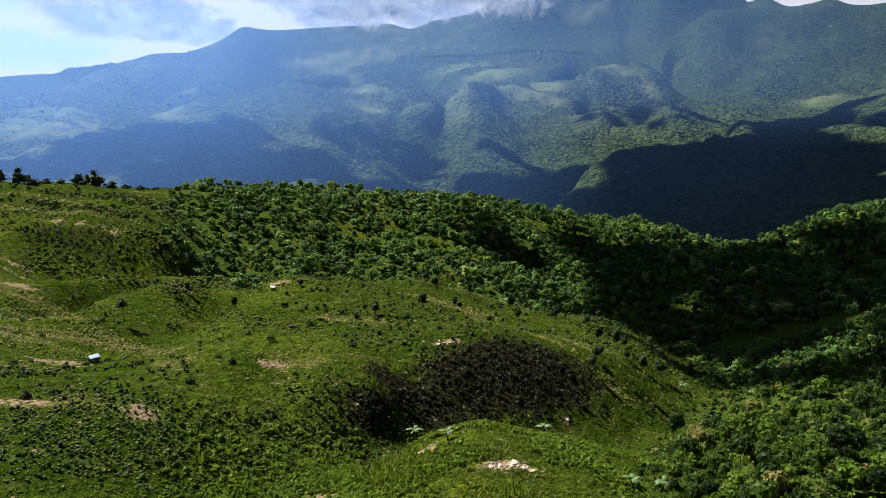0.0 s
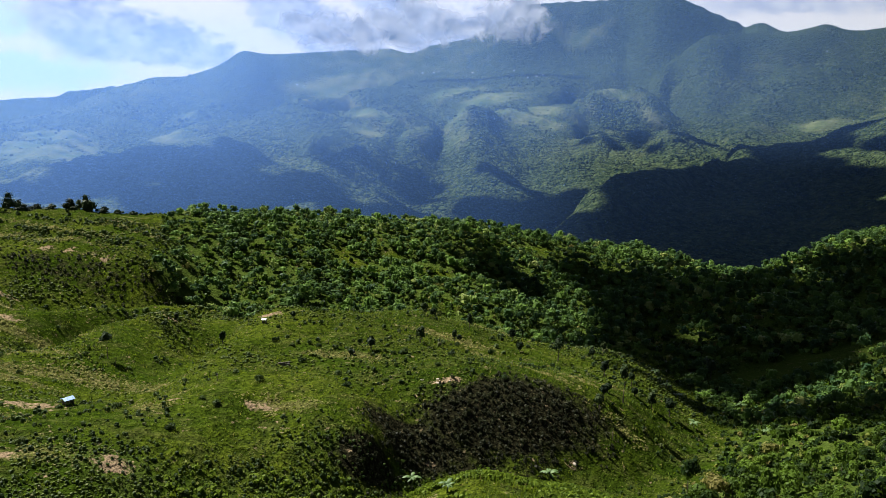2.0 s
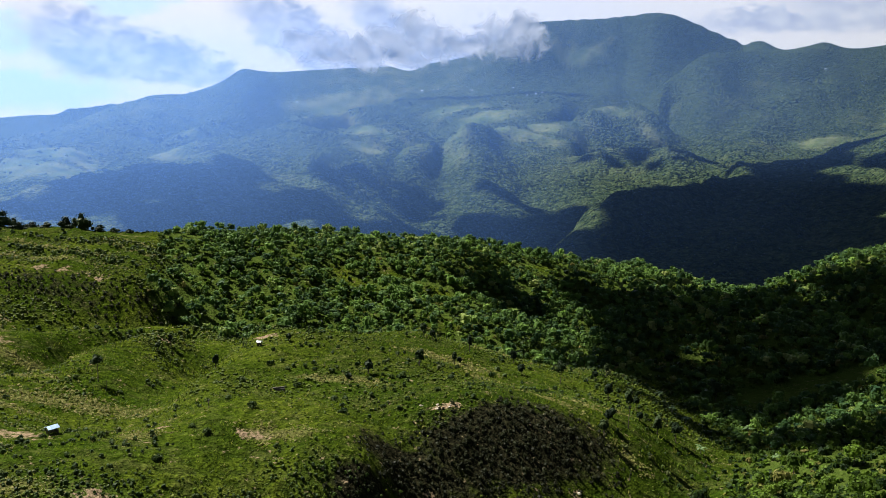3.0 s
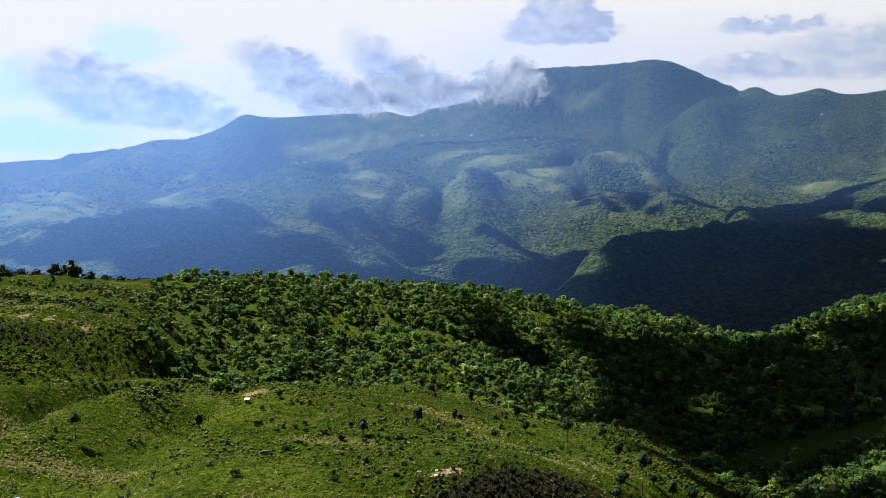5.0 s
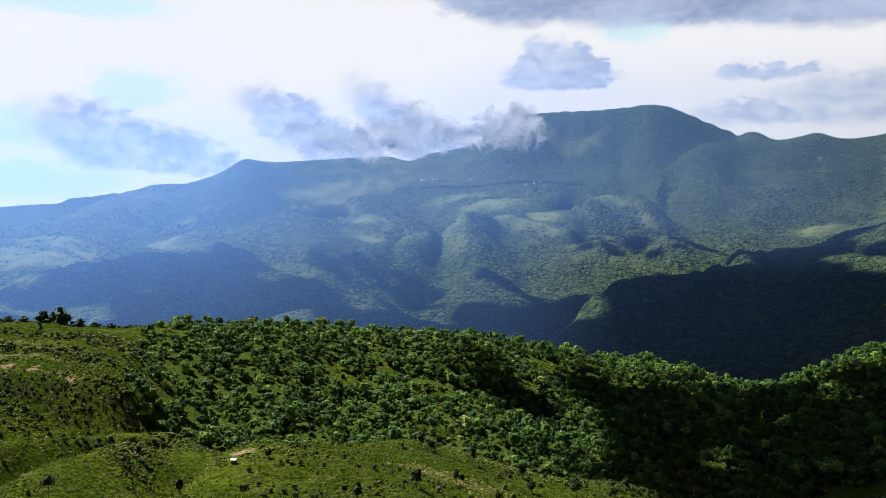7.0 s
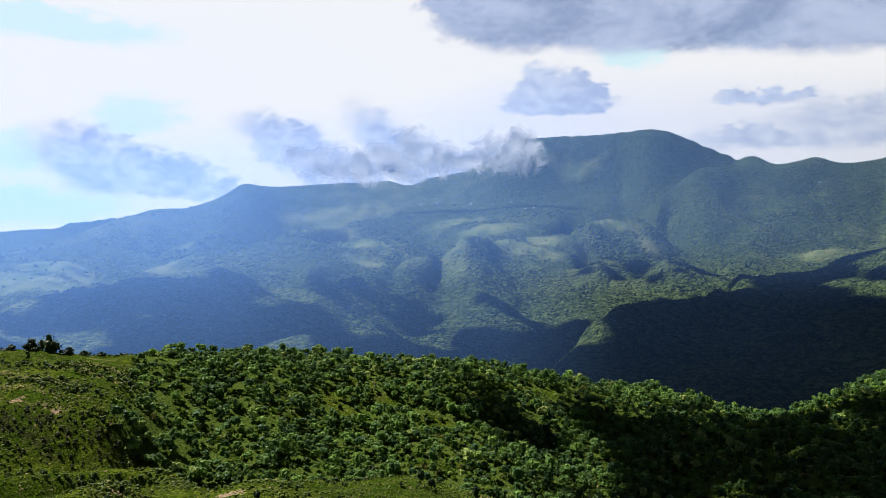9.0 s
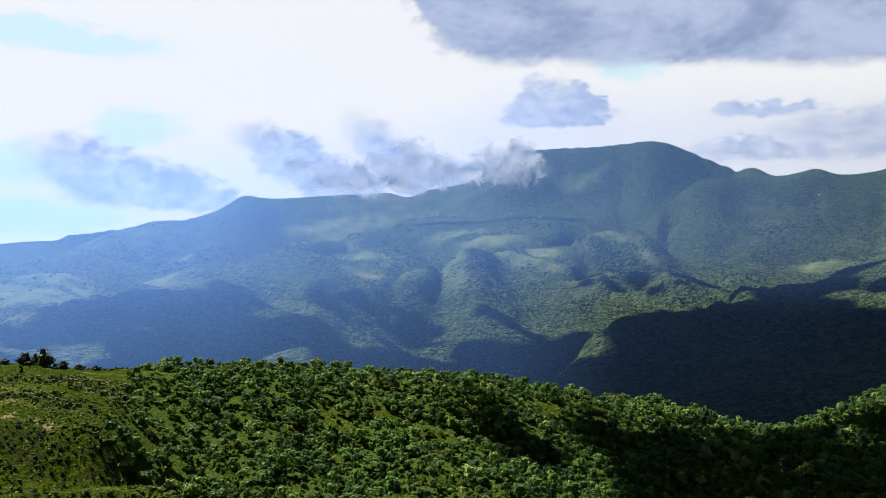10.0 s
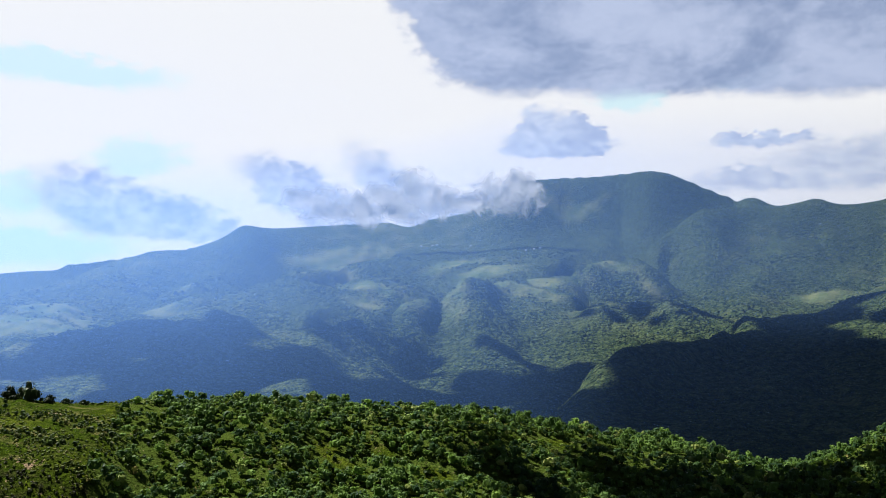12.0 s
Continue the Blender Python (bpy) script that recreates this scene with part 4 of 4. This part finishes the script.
# ---- sheets painted to look like haze before the ranges ----
def haze_sheet_material():
    m, g = material("painted_haze")
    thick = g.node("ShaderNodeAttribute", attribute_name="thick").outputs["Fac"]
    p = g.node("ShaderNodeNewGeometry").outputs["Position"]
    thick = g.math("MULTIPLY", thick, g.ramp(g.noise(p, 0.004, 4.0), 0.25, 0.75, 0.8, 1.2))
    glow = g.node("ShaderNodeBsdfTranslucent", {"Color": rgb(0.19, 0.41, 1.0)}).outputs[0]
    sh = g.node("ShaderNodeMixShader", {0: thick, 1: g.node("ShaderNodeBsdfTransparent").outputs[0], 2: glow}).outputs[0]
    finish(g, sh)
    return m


HAZE_SHEET = haze_sheet_material()


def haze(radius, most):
    """A thin curved sheet that imitates haze; its opacity is fitted to the camera's view."""
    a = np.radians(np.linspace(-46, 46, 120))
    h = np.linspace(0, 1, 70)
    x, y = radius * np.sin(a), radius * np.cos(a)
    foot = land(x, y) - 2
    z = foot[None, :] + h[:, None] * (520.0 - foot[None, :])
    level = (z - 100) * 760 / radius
    # haze painted as opacity by bearing and height, tuned to the camera's view
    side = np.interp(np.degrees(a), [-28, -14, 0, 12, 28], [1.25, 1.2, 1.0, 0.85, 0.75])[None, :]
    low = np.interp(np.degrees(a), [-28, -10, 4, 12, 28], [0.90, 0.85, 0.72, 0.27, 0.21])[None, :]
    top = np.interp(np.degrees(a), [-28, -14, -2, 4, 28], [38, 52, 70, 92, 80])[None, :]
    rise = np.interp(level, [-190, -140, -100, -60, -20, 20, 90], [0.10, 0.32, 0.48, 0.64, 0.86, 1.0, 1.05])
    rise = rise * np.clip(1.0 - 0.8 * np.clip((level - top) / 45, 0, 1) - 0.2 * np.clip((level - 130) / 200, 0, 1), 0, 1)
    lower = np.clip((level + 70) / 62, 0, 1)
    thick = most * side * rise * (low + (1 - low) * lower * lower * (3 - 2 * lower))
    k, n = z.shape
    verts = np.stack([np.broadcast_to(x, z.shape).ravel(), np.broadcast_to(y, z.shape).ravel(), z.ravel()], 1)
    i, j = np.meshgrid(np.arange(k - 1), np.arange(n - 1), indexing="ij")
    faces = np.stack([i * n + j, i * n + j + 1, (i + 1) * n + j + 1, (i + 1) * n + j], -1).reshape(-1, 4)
    me = quick_mesh("haze", verts, faces, [HAZE_SHEET], smooth=True)
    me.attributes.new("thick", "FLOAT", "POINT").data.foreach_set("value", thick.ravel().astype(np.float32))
    return tagged(new("haze", me), "thin curved sheet imitating bluish haze before the ranges", "haze", kind="structure")


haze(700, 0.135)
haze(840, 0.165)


# ---- lone trees on the grassy hill ----
def build_lone_trees():
    rng = np.random.default_rng(12)
    # x, y, height, share of the height that is bare trunk, crown width
    rows = [(21.8, 248.8, 3.3, 0.20, 2.0), (22.7, 235.1, 2.7, 0.30, 1.9), (33.4, 231.2, 5.5, 0.40, 2.5), (45.9, 244.8, 2.9, 0.35, 1.5), (51.9, 257.8, 4.0, 0.40, 1.4),
            (45.0, 221.9, 4.0, 0.30, 1.9), (42.0, 186.3, 8.3, 0.55, 1.5), (50.1, 212.0, 3.8, 0.40, 1.3), (39.0, 189.4, 2.2, 0.20, 1.6), (36.6, 182.8, 3.0, 0.30, 1.4),
            (34.4, 176.1, 3.6, 0.35, 1.6), (48.2, 200.6, 2.0, 0.20, 1.3), (-5.7, 255.1, 4.1, 0.25, 1.7), (-2.8, 251.4, 2.9, 0.30, 1.3), (8.3, 246.9, 4.5, 0.30, 1.3),
            (-5.6, 203.9, 3.8, 0.15, 1.9), (3.3, 220.8, 3.4, 0.25, 1.0), (4.8, 227.6, 1.7, 0.20, 1.1), (-87.3, 210.3, 6.3, 0.55, 2.8), (-50.1, 185.3, 2.9, 0.25, 1.1),
            (-82.8, 252.0, 3.2, 0.30, 1.0), (-39.1, 212.7, 1.8, 0.30, 1.1), (-16.8, 190.3, 2.8, 0.15, 1.8), (-84.6, 245.6, 2.0, 0.30, 1.3), (-20.9, 186.3, 1.2, 0.10, 1.1),
            (52.3, 199.4, 4.0, 0.20, 1.8), (57.5, 201.5, 4.5, 0.25, 2.1), (99.2, 291.9, 7.1, 0.20, 5.1)]
    for x, y, h, bare, w in rows:
        h, w = h * 1.15, w * 1.2
        lobes = [(0, 0, h * (0.5 + bare / 2), w * 0.5, h * (1 - bare) * 0.48)]
        for _ in range(3):
            a = rng.uniform(0, 6.28)
            lobes.append((math.cos(a) * w * 0.25, math.sin(a) * w * 0.25, h * rng.uniform(bare + 0.2 * (1 - bare), 0.93), w * 0.26, h * (1 - bare) * 0.2))
        t = make_tree(rng, h, lobes, 200, 0.6, bare, 0.14, DARK_LEAF, "lone dark tree with a thin bare trunk on open grass", "lone trees on the hill")
        t.matrix_basis = stand(t, x, y, rng.uniform(0, 360), 1.0)
    sky_line = [(-222, 420, 9.4, 7.4), (-211, 414, 4.0, 6.8), (-208, 422, 3.2, 5.8), (-201, 422, 2.9, 3.5), (-191, 422, 6.1, 6.3), (-184, 425, 9.6, 8.7), (-176, 426, 3.8, 4.1),
                (-170, 430, 2.6, 3.5), (-163, 432, 2.1, 3.5), (-227, 411, 7.3, 8.4), (-234, 405, 5.5, 8.3), (-242, 401, 6.6, 8.7), (-223, 432, 5.9, 4.7)]
    for x, y, h, w in sky_line:
        w = w * 1.35
        lobes = [(0, 0, h * 0.20, w * 0.42, h * 0.50), (0.3, 0, h * 0.66, w * 0.26, h * 0.28)]
        for _ in range(7):
            a = rng.uniform(0, 6.28)
            lobes.append((math.cos(a) * w * rng.uniform(0.2, 0.5), math.sin(a) * w * 0.3, h * rng.uniform(0.05, 0.5), w * rng.uniform(0.16, 0.28), h * rng.uniform(0.16, 0.3)))
        t = make_tree(rng, h, lobes, 340, 0.7, 0.15, 0.2, DARK_LEAF, "broad dark tree standing on the meadow's skyline", "trees on the skyline")
        t.matrix_basis = stand(t, x, y, rng.uniform(0, 360), 1.0)


build_lone_trees()


def build_bushes():
    rng = np.random.default_rng(21)
    kinds = []
    for k in range(5):
        root = new("bush")
        lobes = [(0, 0, 0.55, 0.7, 0.55), (0.45, 0.2, 0.4, 0.45, 0.4), (-0.4, 0.3, 0.45, 0.5, 0.42), (0.1, -0.45, 0.35, 0.45, 0.36)]
        v = crown(rng, 90, 0.34, lobes)
        part("foliage", quick_mesh("foliage", v, quads(len(v) // 4), [SHRUB_LEAF]), root)
        part("stem", trunk_mesh(rng, 0.9, 0.2, 0.04), root)
        kinds.append(tagged(root, "round dark green bush standing alone in the grass", "bush", "bushes on the hill"))
    places = [(-31, 178), (-22, 170), (-11, 182), (-29, 190), (-12, 168), (-35, 189), (-42, 176), (-78, 220), (-80, 236), (-41, 161), (-43, 145), (-70, 190), (-63, 177), (-56, 139), (-60, 116), (-67, 124), (-63, 113), (-43, 128), (-28, 142), (-65, 138), (-9, 190), (2, 194), (-1, 176), (15, 242), (10, 182), (13, 172), (50, 319), (26, 243), (-92, 208), (-81, 208), (-87, 181), (-40, 143), (-19, 161), (-35, 155), (-53, 167), (-96, 183), (-73, 129)]
    for n, (x, y) in enumerate(places):
        m = stand(None, x, y, rng.uniform(0, 360), rng.uniform(0.55, 1.15) * (0.75 + y / 500))
        if n < 5:
            kinds[n].matrix_basis = m
        else:
            b = kinds[n % 5]
            copy_thing(b, m @ Matrix.Diagonal((1 / b.scale[0], 1 / b.scale[1], 1 / b.scale[2], 1)))
    for x, y in [(-84, 207), (-51, 214), (-83, 253), (-80, 258), (-43, 155), (4, 112), (36, 169), (38, 167), (-36, 206), (-75, 356), (-27, 192)]:
        ob = new("dead_trunk", trunk_mesh(rng, rng.uniform(1.8, 3.6), 0.5, 0.09))
        ob.matrix_basis = stand(ob, x, y, rng.uniform(0, 360), 1.0)
        tagged(ob, "thin leafless dead trunk standing in the grass", "dead tree", "dead trunks on the hill")


build_bushes()


def banana_leaf(rng, length):
    """A long arching blade with a raised midrib and a ragged edge."""
    v, f, n = [], [], 8
    for k in range(n + 1):
        t = k / n
        out, up = length * (0.95 * t - 0.15 * t * t), length * (0.75 * t - 0.95 * t * t)
        wide = length * 0.17 * math.sin(math.pi * min(1.0, 0.12 + 0.88 * t)) ** 0.7 * rng.uniform(0.8, 1.1) + 0.01
        v += [(out, -wide, up - wide * 0.45), (out, 0, up), (out, wide, up - wide * 0.45)]
        if k:
            o = 3 * (k - 1)
            f += [(o, o + 1, o + 4, o + 3), (o + 1, o + 2, o + 5, o + 4)]
    return quick_mesh("leaf", np.array(v), np.array(f), [BANANA_LEAF], smooth=True)


def build_banana_plants():
    rng = np.random.default_rng(33)
    leaves = [banana_leaf(rng, l) for l in (1.5, 1.8, 2.1)]
    v, f = tube([(0, 0, 0), (0.03, 0, 0.7), (0.05, 0.02, 1.5)], [0.16, 0.12, 0.07], 8)
    stem = quick_mesh("stem", np.array(v), np.array(f), [BANANA_STEM], smooth=True)
    for x, y in [(64.3, 228.1), (70.2, 261.7), (69.1, 230.6), (28.4, 111.0), (33.5, 112.5), (20.2, 151.5), (0.5, 118.9), (-5.5, 140.2), (86.2, 254.7), (90.2, 238.6), (63.7, 201.1), (79.2, 193.8)]:
        root = new("banana_plant")
        part("stem", stem, root)
        for k in range(8):
            leaf = part("leaf", leaves[k % 3], root)
            leaf.matrix_basis = pose(0.05, 0.02, 1.25 + 0.03 * k, 0, -rng.uniform(5, 38), k * 45 + rng.uniform(-15, 15))
        root.matrix_basis = stand(root, x, y, rng.uniform(0, 360), rng.uniform(0.8, 1.25), sink=0.1)
        tagged(root, "banana plant with long arching green leaves among the scrub", "banana plant", "banana plants")


build_banana_plants()


# ---- huts, rocks, wood and the mast ----
def slab(size, at=(0, 0, 0), turn=(0, 0, 0), bevel=0.01):
    """A box with softened edges as a bmesh."""
    bm = bmesh.new()
    bmesh.ops.create_cube(bm, size=1.0)
    bmesh.ops.scale(bm, vec=size, verts=bm.verts)
    bmesh.ops.bevel(bm, geom=bm.edges[:], offset=bevel, segments=1, affect="EDGES")
    bmesh.ops.transform(bm, matrix=pose(*at, *turn), verts=bm.verts)
    return bm


def solid(name, bm, mat, parent=None, label=""):
    me = bpy.data.meshes.new(name)
    bm.to_mesh(me)
    bm.free()
    me.materials.append(mat)
    return part(name, me, parent, label) if parent else new(name, me)


TIN = plain_material("painted_roof_sheet", (0.22, 0.34, 0.58), (0.42, 0.54, 0.74), 2.0, 0.5, 0.0)
PALE_TIN = plain_material("pale_roof_sheet", (0.36, 0.37, 0.38), (0.55, 0.56, 0.57), 2.0, 0.5, 0.1)
PLANK = plain_material("weathered_plank", (0.07, 0.055, 0.04), (0.17, 0.14, 0.11), 4.0)
ROCK = plain_material("limestone", (0.28, 0.23, 0.17), (0.58, 0.51, 0.41), 1.6, 0.9, 0.0, 0.06)
WHITE_WALL = plain_material("whitewashed_wall", (0.70, 0.70, 0.68), (0.84, 0.84, 0.82), 1.0)
FAR_ROOF = plain_material("pale_far_roof", (0.62, 0.63, 0.64), (0.80, 0.80, 0.80), 2.0, 0.5)
FAR_WOODWORK = plain_material("far_woodwork", (0.10, 0.08, 0.06), (0.2, 0.17, 0.13), 4.0)
STEEL = plain_material("galvanised_steel", (0.30, 0.31, 0.33), (0.48, 0.49, 0.50), 3.0, 0.45, 0.8)


def hut(x, y, turn, w, d, h, roof, label):
    root = new("hut")
    for sx in (-1, 1):
        for sy in (-1, 1):
            solid("post", slab((0.10, 0.10, h + 0.3), (sx * (w / 2 - 0.05), sy * (d / 2 - 0.05), h / 2)), PLANK, root)
        solid("side_wall", slab((0.06, d - 0.24, h * 0.9), (sx * (w / 2 - 0.05), 0, h * 0.45)), PLANK, root)
    for k in range(6):
        solid("board", slab((w / 6 - 0.04, 0.04, h * 0.9), (-w / 2 + w / 12 + k * w / 6, d / 2 - 0.02, h * 0.45)), PLANK, root)
    slope = 24.0
    run = (d / 2 + 0.2) / math.cos(radians(slope))
    for sy in (-1, 1):
        sheet = slab((w + 0.4, run, 0.05), (0, sy * (d / 2 + 0.2) / 2, h + 0.25 + math.tan(radians(slope)) * (d / 2 + 0.2) / 2), (-sy * slope, 0, 0))
        panel = solid("roof_panel", sheet, roof, root)
        for k in range(7):
            rib = slab((0.05, run, 0.05), (-w / 2 - 0.15 + k * (w + 0.3) / 6, sy * (d / 2 + 0.2) / 2, h + 0.285 + math.tan(radians(slope)) * (d / 2 + 0.2) / 2), (-sy * slope, 0, 0))
            solid("rib", rib, roof, panel)
    root.matrix_basis = stand(root, x, y, turn, 1.0, sink=0.25)
    return tagged(root, label, "hut", "field huts")


hut(-64.5, 140, 50, 1.5, 1.3, 1.0, TIN, "small field hut with a shiny pale blue roof beside bare earth")
hut(-46, 210, -10, 1.0, 0.9, 0.9, PALE_TIN, "tiny plank hut with a pale sheet roof on the grassy slope")
hut(-99, 287, 15, 1.3, 1.1, 1.0, PALE_TIN, "small plank hut with a pale roof below the meadow")


def rock(x, y, r, seed):
    """An angular boulder: the hull of a handful of points, its edges worn."""
    q = random.Random(seed)
    bm = bmesh.new()
    for _ in range(14):
        d = Vector((q.gauss(0, 1), q.gauss(0, 1), q.gauss(0, 1))).normalized()
        bm.verts.new((d.x * r * 1.3 * q.uniform(0.8, 1.1), d.y * r * q.uniform(0.8, 1.1), d.z * r * 0.65))
    hull = bmesh.ops.convex_hull(bm, input=bm.verts)
    bmesh.ops.delete(bm, geom=[g for g in hull["geom_interior"] if isinstance(g, bmesh.types.BMVert)], context="VERTS")
    bmesh.ops.bevel(bm, geom=bm.edges[:], offset=r * 0.06, segments=1, affect="EDGES")
    ob = solid("rock", bm, ROCK)
    ob.matrix_basis = stand(ob, x, y, seed * 77, 1.0, sink=-0.15 * r)
    return tagged(ob, "pale limestone boulder lying on bare earth", "rock", "limestone boulders")


rocks = random.Random(4)
for k in range(24):
    rock(9.2 + rocks.gauss(0, 2.2), 108.2 + rocks.gauss(0, 0.6), rocks.uniform(0.12, 0.5), k + 1)
for k in range(7):
    rock(0.5 + rocks.gauss(0, 2.4), 168 + rocks.gauss(0, 0.4), rocks.uniform(0.2, 0.5), k + 31)
rock(10.2, 108.8, 0.7, 50)
rock(26, 158, 0.5, 51)


def log_pile(x, y):
    root = new("log_pile")
    r2 = random.Random(9)
    for k in range(9):
        row, i = divmod(k, 4)
        v, f = tube([(0, 0, -1.0), (0, 0, -0.3), (0, 0, 0.4), (0, 0, 1.0)], [0.13, 0.14, 0.13, 0.12], 9)
        v = [(z, y2 + 0.28 * i + 0.14 * row, x2 + 0.12 + 0.24 * row) for x2, y2, z in v]
        part("log", quick_mesh("log", np.array(v), np.array(f), [PLANK], smooth=True), root).rotation_euler = (0, 0, r2.uniform(-0.1, 0.1))
    root.matrix_basis = stand(root, x, y, 20, 1.2, sink=0.05)
    tagged(root, "low pile of cut weathered logs on grass", "log pile")


log_pile(-34, 174)


def mast(x, y):
    root = new("radio_mast")
    for k in range(3):
        a = 2.094 * k
        v, f = tube([(2.2 * math.cos(a), 2.2 * math.sin(a), 0), (1.2 * math.cos(a), 1.2 * math.sin(a), 18), (0.4 * math.cos(a), 0.4 * math.sin(a), 36)], [0.45, 0.4, 0.3], 6)
        part("leg", quick_mesh("leg", np.array(v), np.array(f), [STEEL]), root)
    for k in range(1, 9):
        z, w = k * 4.0, 2.2 - 0.2 * k
        solid("brace", slab((2.2 * w, 0.25, 0.25), (0, 0, z)), STEEL, root)
    solid("antenna", slab((0.3, 0.3, 6.0), (0, 0, 38)), STEEL, root)
    root.matrix_basis = stand(root, x, y, 0, 0.6, sink=0.5)
    tagged(root, "slim grey steel lattice radio mast on a wooded ridge", "mast")


mast(1845, 4030)


def house(x, y, turn, w, d, h):
    root = new("house")
    solid("wall", slab((w, d, h), (0, 0, h / 2)), WHITE_WALL, root)
    for sy in (-1, 1):
        solid("roof", slab((w + 1, d * 0.62, 0.25), (0, sy * d * 0.27, h + d * 0.13), (-sy * 26, 0, 0)), FAR_ROOF, root)
    for k in (-1, 1):
        solid("window", slab((1.2, 0.1, 1.1), (k * w * 0.25, -d / 2 - 0.03, h * 0.55)), FAR_WOODWORK, root)
    solid("door", slab((1.0, 0.1, 2.0), (0, -d / 2 - 0.03, 1.0)), FAR_WOODWORK, root)
    root.matrix_basis = stand(root, x, y, turn, 1.0, sink=0.6)
    tagged(root, "small white house with a pale roof on the far mountainside", "house", "houses on the mountainside")


for k, (x, y) in enumerate([(-682, 3932), (-644, 3917), (-85, 3987), (-30, 3990), (-8, 3995), (154, 3946), (431, 3703), (467, 3767), (1662, 3569), (348, 3914), (390, 3675)]):
    house(x, y, 37 * k % 60 - 30, 6 + k % 3, 5, 2.8)


# ---- shreds of cloud before the summit ridge ----
def shred_material():
    m, g = material("cloud_shred")
    p = g.node("ShaderNodeTexCoord").outputs["Object"]
    own = g.node("ShaderNodeObjectInfo").outputs["Random"]
    xyz = g.node("ShaderNodeSeparateXYZ", {0: p})
    shift = g.node("ShaderNodeCombineXYZ", {0: g.math("MULTIPLY", xyz.outputs[0], 2.2), 1: g.math("MULTIPLY", own, 30.0), 2: xyz.outputs[2]}).outputs[0]
    n = g.noise(shift, 1.3, 5.0, 0.5, 0.8)
    r2 = g.math("ADD", g.math("MULTIPLY", xyz.outputs[0], xyz.outputs[0]), g.math("MULTIPLY", xyz.outputs[2], xyz.outputs[2]))
    dense = g.ramp(g.math("SUBTRACT", g.math("MULTIPLY_ADD", n, 1.7, -0.25), r2), -0.05, 0.75)
    white = rgb(0.84, 0.85, 0.91)
    body = g.node("ShaderNodeMixShader", {0: 0.3, 1: g.node("ShaderNodeBsdfDiffuse", {"Color": white}).outputs[0],
                                          2: g.node("ShaderNodeBsdfTranslucent", {"Color": white}).outputs[0]}).outputs[0]
    sh = g.node("ShaderNodeMixShader", {0: g.math("MULTIPLY", dense, 0.95), 1: g.node("ShaderNodeBsdfTransparent").outputs[0], 2: body}).outputs[0]
    finish(g, sh)
    return m


SHRED = shred_material()


def shred(x, y, z, w, h, lean, seed):
    """A thin, billowing shred of mist, wider than tall."""
    n, k = 25, 13
    u, v = np.meshgrid(np.linspace(-1, 1, n), np.linspace(-1, 1, k))
    d = 0.6 * fbm(u * 2 + seed * 5, v * 2, 1.0, 3, seed) + 0.25 * u * u
    verts = np.stack([u.ravel(), d.ravel(), v.ravel()], 1)
    i, j = np.meshgrid(np.arange(k - 1), np.arange(n - 1), indexing="ij")
    faces = np.stack([i * n + j, i * n + j + 1, (i + 1) * n + j + 1, (i + 1) * n + j], -1).reshape(-1, 4)
    ob = new("cloud_shred", quick_mesh("cloud_shred", verts, faces, [SHRED], smooth=True))
    ob.matrix_basis = pose(x, y, z, 0, lean, 0) @ Matrix.Diagonal((w, 60, h, 1))
    return tagged(ob, "thin torn cloud drifting along the summit ridge", "cloud", kind="structure")


shred(-574, 3900, 389, 265, 110, 20, 1)
shred(-400, 3900, 388, 293, 134, 15, 2)
shred(-199, 3900, 397, 272, 123, 10, 3)
shred(-51, 3900, 445, 254, 140, 25, 4)
shred(120, 3900, 412, 251, 104, 10, 5)
shred(282, 3900, 443, 234, 121, 30, 6)
shred(417, 3900, 457, 182, 128, 40, 7)
